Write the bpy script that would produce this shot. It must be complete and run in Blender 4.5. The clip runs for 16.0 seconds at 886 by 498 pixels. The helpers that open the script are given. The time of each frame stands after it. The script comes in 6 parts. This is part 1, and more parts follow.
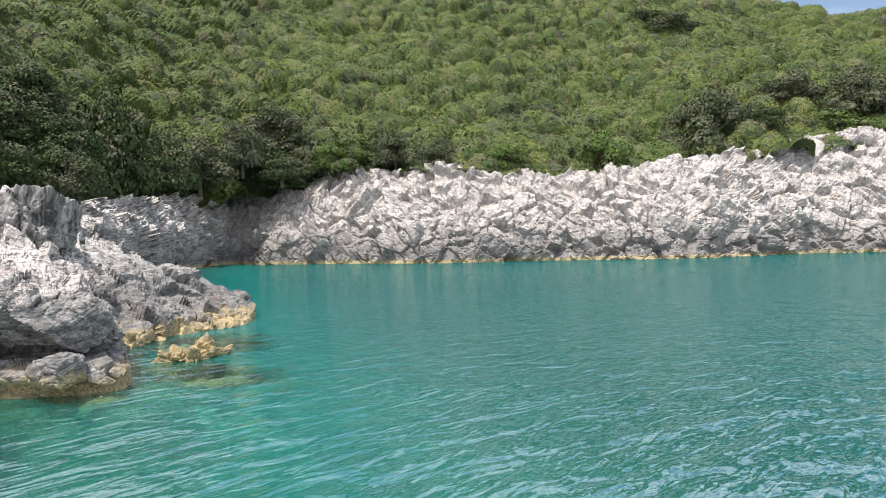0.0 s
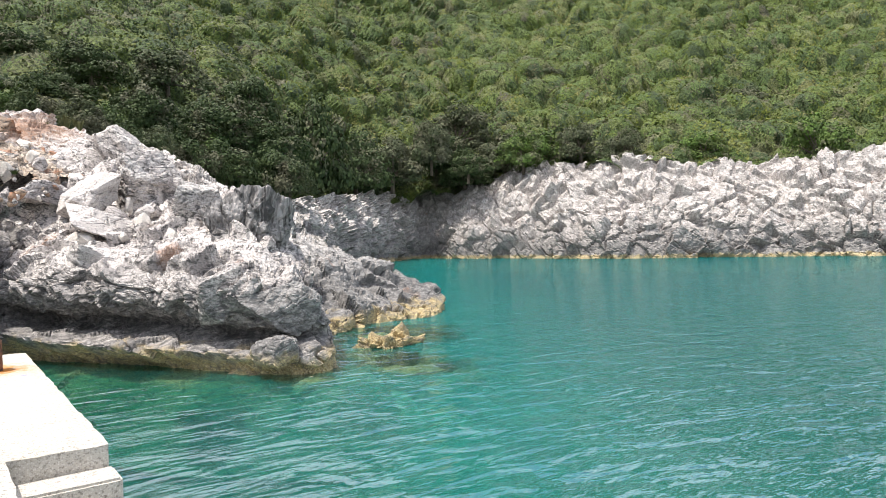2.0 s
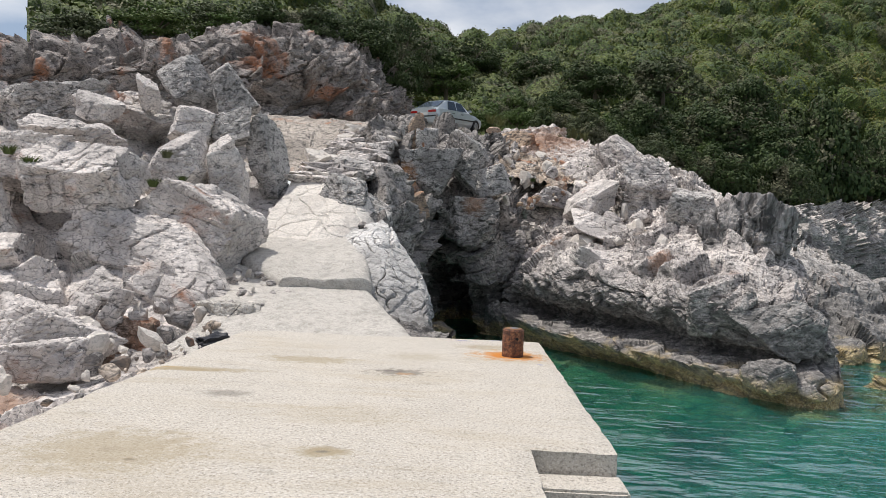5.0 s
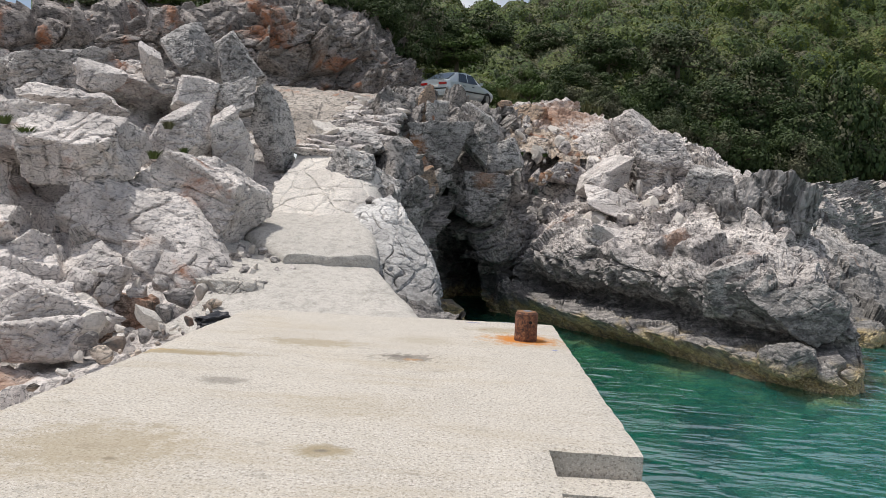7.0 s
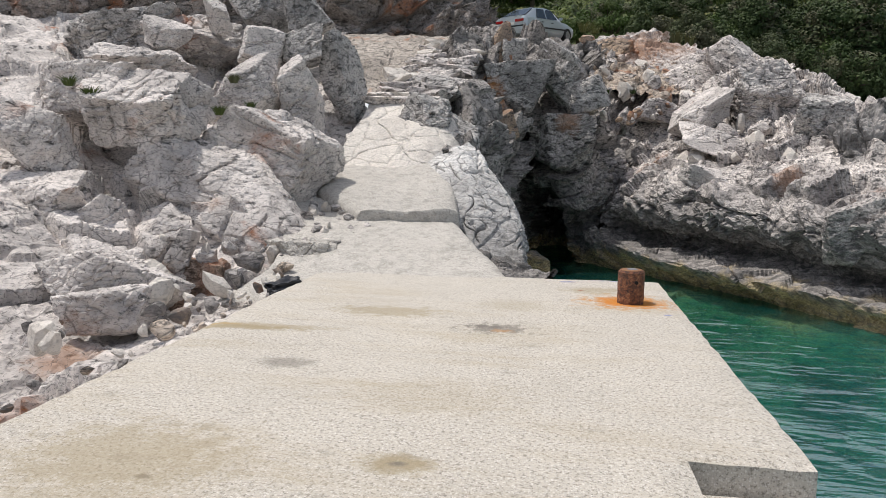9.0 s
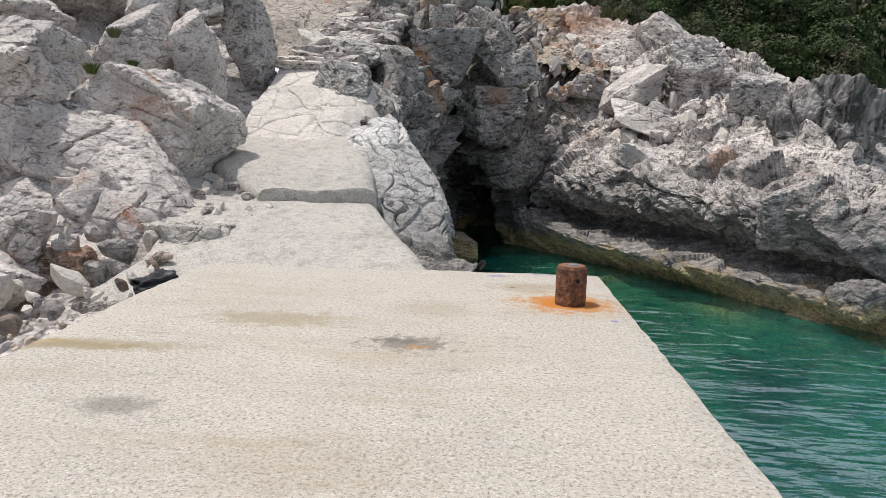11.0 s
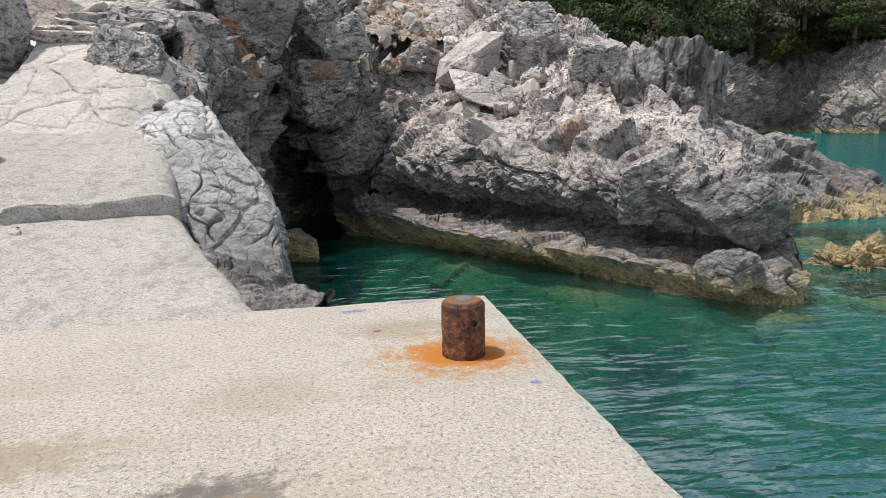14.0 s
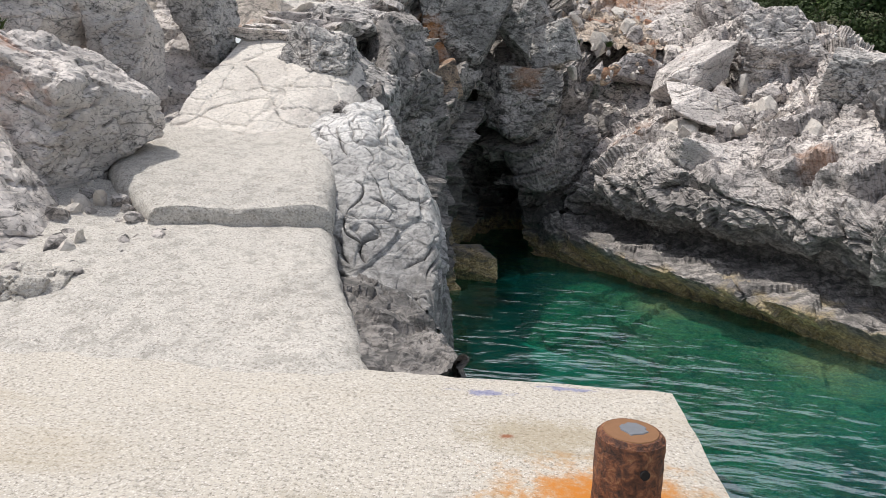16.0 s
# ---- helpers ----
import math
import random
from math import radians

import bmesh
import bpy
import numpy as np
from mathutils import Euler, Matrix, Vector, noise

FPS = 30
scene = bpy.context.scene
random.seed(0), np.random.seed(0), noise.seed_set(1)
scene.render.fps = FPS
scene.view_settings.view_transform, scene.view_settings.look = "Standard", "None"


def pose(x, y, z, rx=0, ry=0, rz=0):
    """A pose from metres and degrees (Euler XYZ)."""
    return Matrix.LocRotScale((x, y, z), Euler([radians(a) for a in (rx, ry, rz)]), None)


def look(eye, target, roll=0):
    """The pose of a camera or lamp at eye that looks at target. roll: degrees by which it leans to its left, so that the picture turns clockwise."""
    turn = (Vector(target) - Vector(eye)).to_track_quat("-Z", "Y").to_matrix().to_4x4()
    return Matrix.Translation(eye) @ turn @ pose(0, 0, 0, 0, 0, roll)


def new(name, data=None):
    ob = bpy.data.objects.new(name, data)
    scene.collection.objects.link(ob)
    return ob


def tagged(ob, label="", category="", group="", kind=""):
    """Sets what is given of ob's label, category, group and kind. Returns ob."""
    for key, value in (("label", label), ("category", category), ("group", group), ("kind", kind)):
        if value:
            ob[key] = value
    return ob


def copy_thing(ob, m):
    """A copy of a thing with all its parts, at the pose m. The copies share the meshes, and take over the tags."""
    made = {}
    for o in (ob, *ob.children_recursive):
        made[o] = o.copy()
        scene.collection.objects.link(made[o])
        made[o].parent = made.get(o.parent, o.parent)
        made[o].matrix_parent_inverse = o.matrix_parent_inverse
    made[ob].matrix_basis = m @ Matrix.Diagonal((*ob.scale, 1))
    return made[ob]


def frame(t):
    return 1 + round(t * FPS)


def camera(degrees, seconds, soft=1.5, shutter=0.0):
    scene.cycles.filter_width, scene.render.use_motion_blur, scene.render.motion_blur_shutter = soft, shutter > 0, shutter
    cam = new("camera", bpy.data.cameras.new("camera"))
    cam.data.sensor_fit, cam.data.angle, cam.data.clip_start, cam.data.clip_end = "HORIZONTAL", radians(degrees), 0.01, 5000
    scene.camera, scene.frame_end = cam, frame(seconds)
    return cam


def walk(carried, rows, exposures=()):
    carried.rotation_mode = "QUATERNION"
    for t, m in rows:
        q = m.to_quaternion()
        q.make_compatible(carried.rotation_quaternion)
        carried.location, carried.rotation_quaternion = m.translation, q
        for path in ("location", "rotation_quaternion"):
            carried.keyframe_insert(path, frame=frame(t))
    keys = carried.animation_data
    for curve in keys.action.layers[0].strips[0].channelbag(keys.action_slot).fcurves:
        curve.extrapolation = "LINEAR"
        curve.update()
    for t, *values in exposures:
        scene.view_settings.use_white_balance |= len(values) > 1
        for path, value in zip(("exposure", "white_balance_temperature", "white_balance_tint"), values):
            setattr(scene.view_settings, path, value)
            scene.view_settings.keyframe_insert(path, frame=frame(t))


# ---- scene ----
cam = camera(66.7, 16.0, 0.55)
PATH = [
    (0, (-1.032, -11.624, 1.543), (0.562, -10.416, 1.519), -1.1),
    (0.5, (-1.072, -11.567, 1.528), (0.308, -10.121, 1.485), -1.6),
    (1, (-1.066, -11.426, 1.489), (0.226, -9.9, 1.465), -1.1),
    (1.5, (-1.067, -11.395, 1.475), (0.189, -9.839, 1.443), -0.9),
    (2, (-1.064, -11.456, 1.513), (0.148, -9.866, 1.484), -1.1),
    (2.5, (-1.057, -11.431, 1.507), (0.026, -9.752, 1.403), -0.4),
    (3, (-1.109, -11.37, 1.491), (-0.121, -9.633, 1.39), 0.5),
    (3.5, (-1.197, -11.231, 1.501), (-0.396, -9.4, 1.426), -0.3),
    (4, (-1.252, -11.194, 1.539), (-0.748, -9.259, 1.511), 1.3),
    (4.5, (-1.246, -11.133, 1.552), (-1.19, -9.134, 1.499), 2.2),
    (4.7, (-1.236, -11.075, 1.57), (-1.304, -9.077, 1.542), 2.3),
    (6.8, (-1.314, -10.605, 1.661), (-1.376, -8.608, 1.589), 2.0),
    (7, (-1.282, -10.513, 1.633), (-1.373, -8.518, 1.529), 2.8),
    (7.5, (-1.308, -10.25, 1.615), (-1.505, -8.273, 1.38), 4.2),
    (8, (-1.41, -10.024, 1.576), (-1.462, -8.033, 1.4), 0.8),
    (8.5, (-1.416, -9.73, 1.572), (-1.621, -7.759, 1.301), 0.7),
    (9, (-1.45, -9.46, 1.628), (-1.768, -7.503, 1.366), 0.4),
    (9.5, (-1.469, -9.084, 1.588), (-1.603, -7.097, 1.404), 2.9),
    (9.7, (-1.444, -8.945, 1.598), (-1.532, -6.959, 1.384), 2.4),
    (11.8, (-1.484, -7.543, 1.601), (-1.597, -5.575, 1.265), 1.1),
    (12, (-1.507, -7.403, 1.601), (-1.564, -5.43, 1.279), 1.8),
    (12.5, (-1.584, -7.038, 1.612), (-1.434, -5.062, 1.338), -0.4),
    (13, (-1.534, -6.654, 1.602), (-1.407, -4.682, 1.296), -1.0),
    (13.5, (-1.497, -6.268, 1.595), (-1.268, -4.33, 1.154), 0.5),
    (14, (-1.486, -5.88, 1.629), (-1.121, -3.952, 1.239), -1.1),
    (14.5, (-1.396, -5.465, 1.639), (-1.231, -3.512, 1.239), -1.9),
    (15, (-1.358, -5.108, 1.645), (-1.202, -3.136, 1.35), -0.7),
    (15.5, (-1.249, -4.703, 1.683), (-1.09, -2.732, 1.387), 0.3),
    (16, (-1.079, -4.367, 1.684), (-1.292, -2.412, 1.317), 2.0),
]
walk(cam, [(t, look(eye, target, roll)) for t, eye, target, roll in PATH], [(0, 0.58), (1.0, 0.68), (2.0, 0.66), (3.0, 0.38), (4.2, 0.02), (7, -0.22), (14, -0.22), (16, -0.10)])

# ---- world, sun and exposure ----
WATER = -2.02
SUN_FROM = Vector((-0.36, 0.04, 0.93)).normalized()
world = bpy.data.worlds.new("sky")
scene.world = world
world.use_nodes = True
wn = world.node_tree
sky = wn.nodes.new("ShaderNodeTexSky")
sky.sky_type, sky.sun_disc = "NISHITA", False
sky.sun_elevation = math.asin(SUN_FROM.z)
sky.sun_rotation = math.atan2(SUN_FROM.x, SUN_FROM.y)
sky.dust_density, sky.air_density = 3.0, 1.0
way = wn.nodes.new("ShaderNodeTexCoord")
stretch = wn.nodes.new("ShaderNodeMapping")
stretch.inputs["Scale"].default_value = (1.0, 1.0, 2.4)
clouds = wn.nodes.new("ShaderNodeTexNoise")
clouds.inputs["Scale"].default_value, clouds.inputs["Detail"].default_value = 2.6, 7.0
cover = wn.nodes.new("ShaderNodeValToRGB")
cover.color_ramp.elements[0].position, cover.color_ramp.elements[1].position = 0.44, 0.66
cloudy = wn.nodes.new("ShaderNodeMix")
cloudy.data_type = "RGBA"
cloudy.inputs[7].default_value = (7.8, 7.9, 8.1, 1)
wn.links.new(way.outputs["Generated"], stretch.inputs[0])
wn.links.new(stretch.outputs[0], clouds.inputs["Vector"])
wn.links.new(clouds.outputs["Fac"], cover.inputs[0])
wn.links.new(cover.outputs[0], cloudy.inputs[0])
wn.links.new(sky.outputs[0], cloudy.inputs[6])
wn.links.new(cloudy.outputs[2], wn.nodes["Background"].inputs[0])
wn.nodes["Background"].inputs[1].default_value = 0.13
sun = new("sun", bpy.data.lights.new("sun", "SUN"))
sun.data.energy, sun.data.angle, sun.data.color = 3.45, radians(1.2), (1.0, 0.96, 0.90)
sun.matrix_world = look(SUN_FROM * 50, (0, 0, 0))


# ---- numeric noise ----
def scramble(ix, iy, iz, seed):
    h = (ix.astype(np.uint32) * np.uint32(374761393) + iy.astype(np.uint32) * np.uint32(668265263)
         + iz.astype(np.uint32) * np.uint32(2147483647) + np.uint32(seed * 974711 + 12345))
    h = (h ^ (h >> np.uint32(13))) * np.uint32(1274126177)
    h = (h ^ (h >> np.uint32(16))) * np.uint32(2246822519)
    return h ^ (h >> np.uint32(15))


def unit(h):
    return (h & np.uint32(0xFFFFFF)).astype(np.float64) / 0xFFFFFF


def value_noise(p, seed=0):
    i = np.floor(p).astype(np.int64)
    f = p - i
    f = f * f * (3 - 2 * f)
    out = 0
    for dx in (0, 1):
        for dy in (0, 1):
            for dz in (0, 1):
                w = (f[:, 0] if dx else 1 - f[:, 0]) * (f[:, 1] if dy else 1 - f[:, 1]) * (f[:, 2] if dz else 1 - f[:, 2])
                out = out + w * unit(scramble(i[:, 0] + dx, i[:, 1] + dy, i[:, 2] + dz, seed))
    return out * 2 - 1


def fbm(p, seed=0, octaves=4, gain=0.5):
    out, a = 0, 1.0
    for k in range(octaves):
        out = out + a * value_noise(p * 2.03 ** k + 17.3 * k, seed + k)
        a *= gain
    return out


def cells(p, seed=0):
    """Nearest and second nearest cell distance, three random numbers of the cell and the way from its centre."""
    i = np.floor(p).astype(np.int64)
    n = len(p)
    f1, f2 = np.full(n, 9.0), np.full(n, 9.0)
    r = np.zeros((n, 3))
    way = np.zeros((n, 3))
    for dx in (-1, 0, 1):
        for dy in (-1, 0, 1):
            for dz in (-1, 0, 1):
                c = i + (dx, dy, dz)
                h = scramble(c[:, 0], c[:, 1], c[:, 2], seed)
                h2 = scramble(c[:, 1], c[:, 2], c[:, 0], seed + 31)
                h3 = scramble(c[:, 2], c[:, 0], c[:, 1], seed + 57)
                rr = np.stack([unit(h), unit(h2), unit(h3)], 1)
                d = p - (c + 0.1 + 0.8 * rr)
                q = np.sqrt((d * d).sum(1))
                near = q < f1
                f2 = np.where(near, f1, np.minimum(f2, q))
                f1 = np.where(near, q, f1)
                r[near], way[near] = rr[near], d[near]
    return f1, f2, r, way


BEDS = np.array(Euler((radians(24), radians(-30), radians(25))).to_matrix())


def fracture(p, size, seed=0, step=1.0, tilt=0.9, crack=0.35, width=0.06, flat=0.6):
    """Relief of broken limestone: tilted blocks of a given size with open joints, in metres."""
    q = (p @ BEDS) / size
    q = q * (1.0, 1.0, 1.0 / flat)
    q = q + 0.12 * np.stack([value_noise(q * 1.7, seed + 3), value_noise(q * 1.7 + 40, seed + 4), value_noise(q * 1.7 + 80, seed + 5)], 1)
    f1, f2, r, way = cells(q, seed)
    lean = (way * (r[:, [1, 2, 0]] * 2 - 1)).sum(1)
    joint = np.exp(-np.maximum(f2 - f1, 0) / width)
    s = np.clip((f2 - f1) / 0.07, 0, 1)
    s = s * s * (3 - 2 * s)
    return size * 0.3 * (s * (step * (r[:, 0] - 0.5) + tilt * lean) - crack * joint)


def normals_of(g):
    du = np.gradient(g, axis=0)
    dv = np.gradient(g, axis=1)
    n = np.cross(dv, du)
    return n / np.maximum(np.linalg.norm(n, axis=2, keepdims=True), 1e-9)


def smooth_line(points, n):
    """A Catmull-Rom line through points, resampled to n."""
    p = np.asarray(points, float)
    p = np.concatenate([2 * p[:1] - p[1:2], p, 2 * p[-1:] - p[-2:-1]])
    t = np.linspace(0, len(p) - 3 - 1e-6, n)
    k = t.astype(int)
    f = (t - k).reshape((-1,) + (1,) * (p.ndim - 1))
    a, b, c, d = p[k], p[k + 1], p[k + 2], p[k + 3]
    return 0.5 * (2 * b + (c - a) * f + (2 * a - 5 * b + 4 * c - d) * f * f + (3 * b - a - 3 * c + d) * f ** 3)


def loft(lines, nu, nv):
    """A sheet through lines (each from one side to the other), as a grid of nu by nv places."""
    rows = np.stack([smooth_line(line, nv) for line in lines])
    return smooth_line(rows, nu)


def mesh_from(name, verts, faces, material, smooth=False):
    me = bpy.data.meshes.new(name)
    verts = np.asarray(verts, np.float32)
    faces = np.asarray(faces, np.int32)
    k = faces.shape[1]
    me.vertices.add(len(verts))
    me.vertices.foreach_set("co", verts.ravel())
    me.loops.add(faces.size)
    me.loops.foreach_set("vertex_index", faces.ravel())
    me.polygons.add(len(faces))
    me.polygons.foreach_set("loop_start", np.arange(len(faces), dtype=np.int32) * k)
    me.polygons.foreach_set("loop_total", np.full(len(faces), k, np.int32))
    me.update(calc_edges=True)
    me.polygons.foreach_set("use_smooth", np.full(len(faces), smooth))
    me.materials.append(material)
    me.validate()
    return me


def grid_faces(nu, nv):
    k = np.arange(nu * nv).reshape(nu, nv)
    return np.stack([k[:-1, :-1], k[:-1, 1:], k[1:, 1:], k[1:, :-1]], -1).reshape(-1, 4)


def sheet(name, g, material, relief=None, smooth=False, flip=False):
    """An object from a grid of places, moved along its normals by relief(places)."""
    nu, nv = g.shape[:2]
    p = g.reshape(-1, 3)
    if relief is not None:
        nrm = normals_of(g).reshape(-1, 3) * (-1 if flip else 1)
        p = p + nrm * relief(p)[:, None]
    f = grid_faces(nu, nv)
    return new(name, mesh_from(name, p, f if flip else f[:, ::-1], material, smooth))


def part(name, bm, material, parent, label=""):
    me = bpy.data.meshes.new(name)
    bm.normal_update()
    bm.to_mesh(me)
    bm.free()
    me.materials.append(material)
    ob = new(name, me)
    ob.parent = parent
    return tagged(ob, label)


# ---- materials ----
class Nodes:
    """Short hand for building a node material."""

    def __init__(self, name):
        self.m = bpy.data.materials.new(name)
        self.m.use_nodes = True
        self.t = self.m.node_tree
        self.bsdf = self.t.nodes["Principled BSDF"]
        self.out = self.t.nodes["Material Output"]

    def add(self, kind, **values):
        n = self.t.nodes.new("ShaderNode" + kind)
        for key, v in values.items():
            n.inputs[key.replace("_", " ")].default_value = v
        return n

    def link(self, a, b):
        self.t.links.new(a, b)
        return b

    def place(self, scale=(1, 1, 1), turn=(0, 0, 0), local=False):
        src = self.t.nodes.new("ShaderNodeTexCoord").outputs["Object"] if local else self.t.nodes.new("ShaderNodeNewGeometry").outputs["Position"]
        m = self.add("Mapping")
        m.inputs["Scale"].default_value, m.inputs["Rotation"].default_value = scale, turn
        self.link(src, m.inputs["Vector"])
        return m.outputs[0]

    def noise(self, where, scale, detail=4.0, rough=0.55, warp=0.0):
        n = self.add("TexNoise", Scale=scale, Detail=detail, Roughness=rough, Distortion=warp)
        self.link(where, n.inputs["Vector"])
        return n.outputs["Fac"]

    def voronoi(self, where, scale, feature="F1", out="Distance"):
        n = self.add("TexVoronoi", Scale=scale)
        n.feature = feature
        self.link(where, n.inputs["Vector"])
        return n.outputs[out]

    def ramp(self, fac, *stops):
        n = self.t.nodes.new("ShaderNodeValToRGB")
        e = n.color_ramp.elements
        while len(e) < len(stops):
            e.new(0.5)
        for k, (pos, col) in enumerate(stops):
            e[k].position = pos
            e[k].color = (*col, 1) if isinstance(col, tuple) else (col, col, col, 1)
        self.link(fac, n.inputs[0])
        return n.outputs[0]

    def mix(self, fac, a, b, mode="MIX"):
        n = self.t.nodes.new("ShaderNodeMix")
        n.data_type, n.blend_type = "RGBA", mode
        for v, key in ((fac, 0), (a, 6), (b, 7)):
            if isinstance(v, bpy.types.NodeSocket):
                self.link(v, n.inputs[key])
            else:
                n.inputs[key].default_value = (*v, 1) if isinstance(v, tuple) else v
        return n.outputs[2]

    def math(self, op, a, b=0.0, clamp=False):
        n = self.t.nodes.new("ShaderNodeMath")
        n.operation, n.use_clamp = op, clamp
        for k, v in enumerate((a, b)):
            if isinstance(v, bpy.types.NodeSocket):
                self.link(v, n.inputs[k])
            else:
                n.inputs[k].default_value = v
        return n.outputs[0]

    def span(self, v, a, b):
        """0 at a, 1 at b, clamped."""
        n = self.t.nodes.new("ShaderNodeMapRange")
        self.link(v, n.inputs[0])
        n.inputs[1].default_value, n.inputs[2].default_value = a, b
        return n.outputs[0]

    def height(self):
        s = self.t.nodes.new("ShaderNodeSeparateXYZ")
        self.link(self.t.nodes.new("ShaderNodeNewGeometry").outputs["Position"], s.inputs[0])
        return s.outputs[2]

    def bump(self, height, strength, distance, after=None):
        n = self.add("Bump", Strength=strength, Distance=distance)
        self.link(height, n.inputs["Height"])
        if after is not None:
            self.link(after, n.inputs["Normal"])
        return n.outputs[0]

    def done(self, color, rough=0.8, normal=None, metal=0.0):
        b = self.bsdf
        if isinstance(color, bpy.types.NodeSocket):
            self.link(color, b.inputs["Base Color"])
        else:
            b.inputs["Base Color"].default_value = (*color, 1)
        if isinstance(rough, bpy.types.NodeSocket):
            self.link(rough, b.inputs["Roughness"])
        else:
            b.inputs["Roughness"].default_value = rough
        b.inputs["Metallic"].default_value = metal
        if normal is not None:
            self.link(normal, b.inputs["Normal"])
        return self.m


def rock_material(name, light=(0.80, 0.735, 0.69), grey=(0.46, 0.42, 0.40), dark=(0.075, 0.07, 0.066), darkness=0.46, rust=0.66, joints=2.2, shore=True, patches=(), hairs=0.85, splash_shade_top=1.5, speckle=0.6, cracks=0.8):
    k = Nodes(name)
    at = k.place()
    broad = k.noise(at, 0.85, 7, 0.66, 0.5)
    fine = k.noise(k.place((0.8, 1.0, 1.6), (0.4, -0.5, 0.4)), 4.6, 9, 0.72, 0.5)
    spots = k.noise(at, 19.0, 4, 0.6)
    col = k.mix(k.ramp(broad, (0.42, 0.0), (0.56, 1.0)), grey, light)
    col = k.mix(k.ramp(fine, (darkness - 0.06, 1.0), (darkness + 0.03, 0.0)), col, dark)
    col = k.mix(k.math("MULTIPLY", k.ramp(spots, (0.50, 0.0), (0.62, 1.0)), speckle), col, tuple(0.5 * c for c in grey))
    wobble = k.add("TexNoise", Scale=1.3, Detail=4.0)
    warped = k.t.nodes.new("ShaderNodeVectorMath")
    warped.operation = "MULTIPLY_ADD"
    warped.inputs[1].default_value = (0.7, 0.7, 0.7)
    grain_at = k.place((joints, joints * 0.6, joints * 2.4), (0.4, -0.5, 0.4))
    k.link(wobble.outputs["Color"], warped.inputs[0])
    k.link(at, wobble.inputs["Vector"])
    k.link(grain_at, warped.inputs[2])
    seams = k.voronoi(warped.outputs[0], 1.0, "DISTANCE_TO_EDGE")
    seam = k.ramp(seams, (0.0, 1.0), (0.05, 0.0))
    col = k.mix(k.math("MULTIPLY", seam, k.ramp(k.noise(at, 1.7, 3, 0.6), (0.47, 0.0), (0.60, cracks))), col, dark)
    stain = k.noise(at, 0.42, 5, 0.6, 0.8)
    col = k.mix(k.math("MULTIPLY", k.ramp(stain, (rust, 0.0), (rust + 0.07, 1.0)), k.ramp(fine, (0.35, 0.2), (0.6, 1.0))), col, (0.36, 0.15, 0.07))
    for x, y, z, r, tint in patches:
        m = k.add("Mapping")
        m.vector_type = "TEXTURE"
        m.inputs["Location"].default_value, m.inputs["Scale"].default_value = (x, y, z), (r, r, r * 1.2)
        k.link(at, m.inputs["Vector"])
        d = k.t.nodes.new("ShaderNodeVectorMath")
        d.operation = "LENGTH"
        k.link(m.outputs[0], d.inputs[0])
        rim = k.math("ADD", d.outputs["Value"], k.math("MULTIPLY", k.math("SUBTRACT", fine, 0.5), 1.6))
        col = k.mix(k.math("MULTIPLY", k.span(rim, 1.0, 0.4), 0.7), col, tint)
    if shore:
        wob = k.math("MULTIPLY", k.math("SUBTRACT", k.noise(at, 1.6, 5), 0.5), 1.5)
        z = k.math("ADD", k.height(), wob)
        # Dark splash-zone lichen, plus the shade of steep faces put into the colour.
        splash_and_shade = k.math("MULTIPLY", k.span(z, splash_shade_top, -0.3), k.ramp(fine, (0.42, 0.95), (0.62, 0.45)))
        col = k.mix(splash_and_shade, col, (0.115, 0.11, 0.106))
        tide = k.math("MULTIPLY", k.span(z, -1.30, -1.66), k.ramp(fine, (0.38, 0.25), (0.52, 1.0)))
        col = k.mix(tide, col, k.mix(k.ramp(spots, (0.35, 0.0), (0.62, 1.0)), (0.24, 0.17, 0.07), (0.62, 0.50, 0.28)))
    grit = k.noise(k.place((1.0, 1.0, 1.5), (0.4, -0.5, 0.4)), 34.0, 6, 0.75)
    col = k.mix(k.math("MULTIPLY", k.ramp(grit, (0.36, 1.0), (0.43, 0.0)), 0.4), col, tuple(0.3 * c for c in grey))
    hair = k.voronoi(warped.outputs[0], 3.1, "DISTANCE_TO_EDGE")
    col = k.mix(k.math("MULTIPLY", k.ramp(hair, (0.0, 1.0), (0.05, 0.0)), k.ramp(spots, (0.42, 0.0), (0.55, hairs))), col, dark)
    n = k.bump(fine, 0.6, 0.07)
    n = k.bump(spots, 0.6, 0.025, n)
    n = k.bump(grit, 0.4, 0.008, n)
    n = k.bump(k.ramp(seams, (0.0, 0.0), (0.06, 1.0)), 0.3 * cracks, 0.05, n)
    return k.done(col, 0.88, n)


ORANGE, EARTH = (0.50, 0.21, 0.06), (0.36, 0.20, 0.12)
ROCK = rock_material("limestone", patches=(
    (5.59, 7.60, 0.31, 0.4, ORANGE),
    (4.65, 9.60, 1.26, 0.5, EARTH),
    (1.78, 14.50, 1.55, 0.7, EARTH),
    (3.08, 24.00, 7.30, 2.2, EARTH),
    (1.83, 23.00, 6.64, 1.5, EARTH),
    (-7.13, 1.00, 1.13, 0.35, EARTH),
    (-8.95, 0.20, 1.21, 0.4, EARTH),
    (-7.20, -0.40, -0.17, 0.3, EARTH),
    (-7.19, -2.50, -0.64, 0.5, EARTH),
    (-15.28, 9.00, 5.42, 1.0, EARTH),
    (-8.18, 20.00, 7.56, 1.2, EARTH),
))
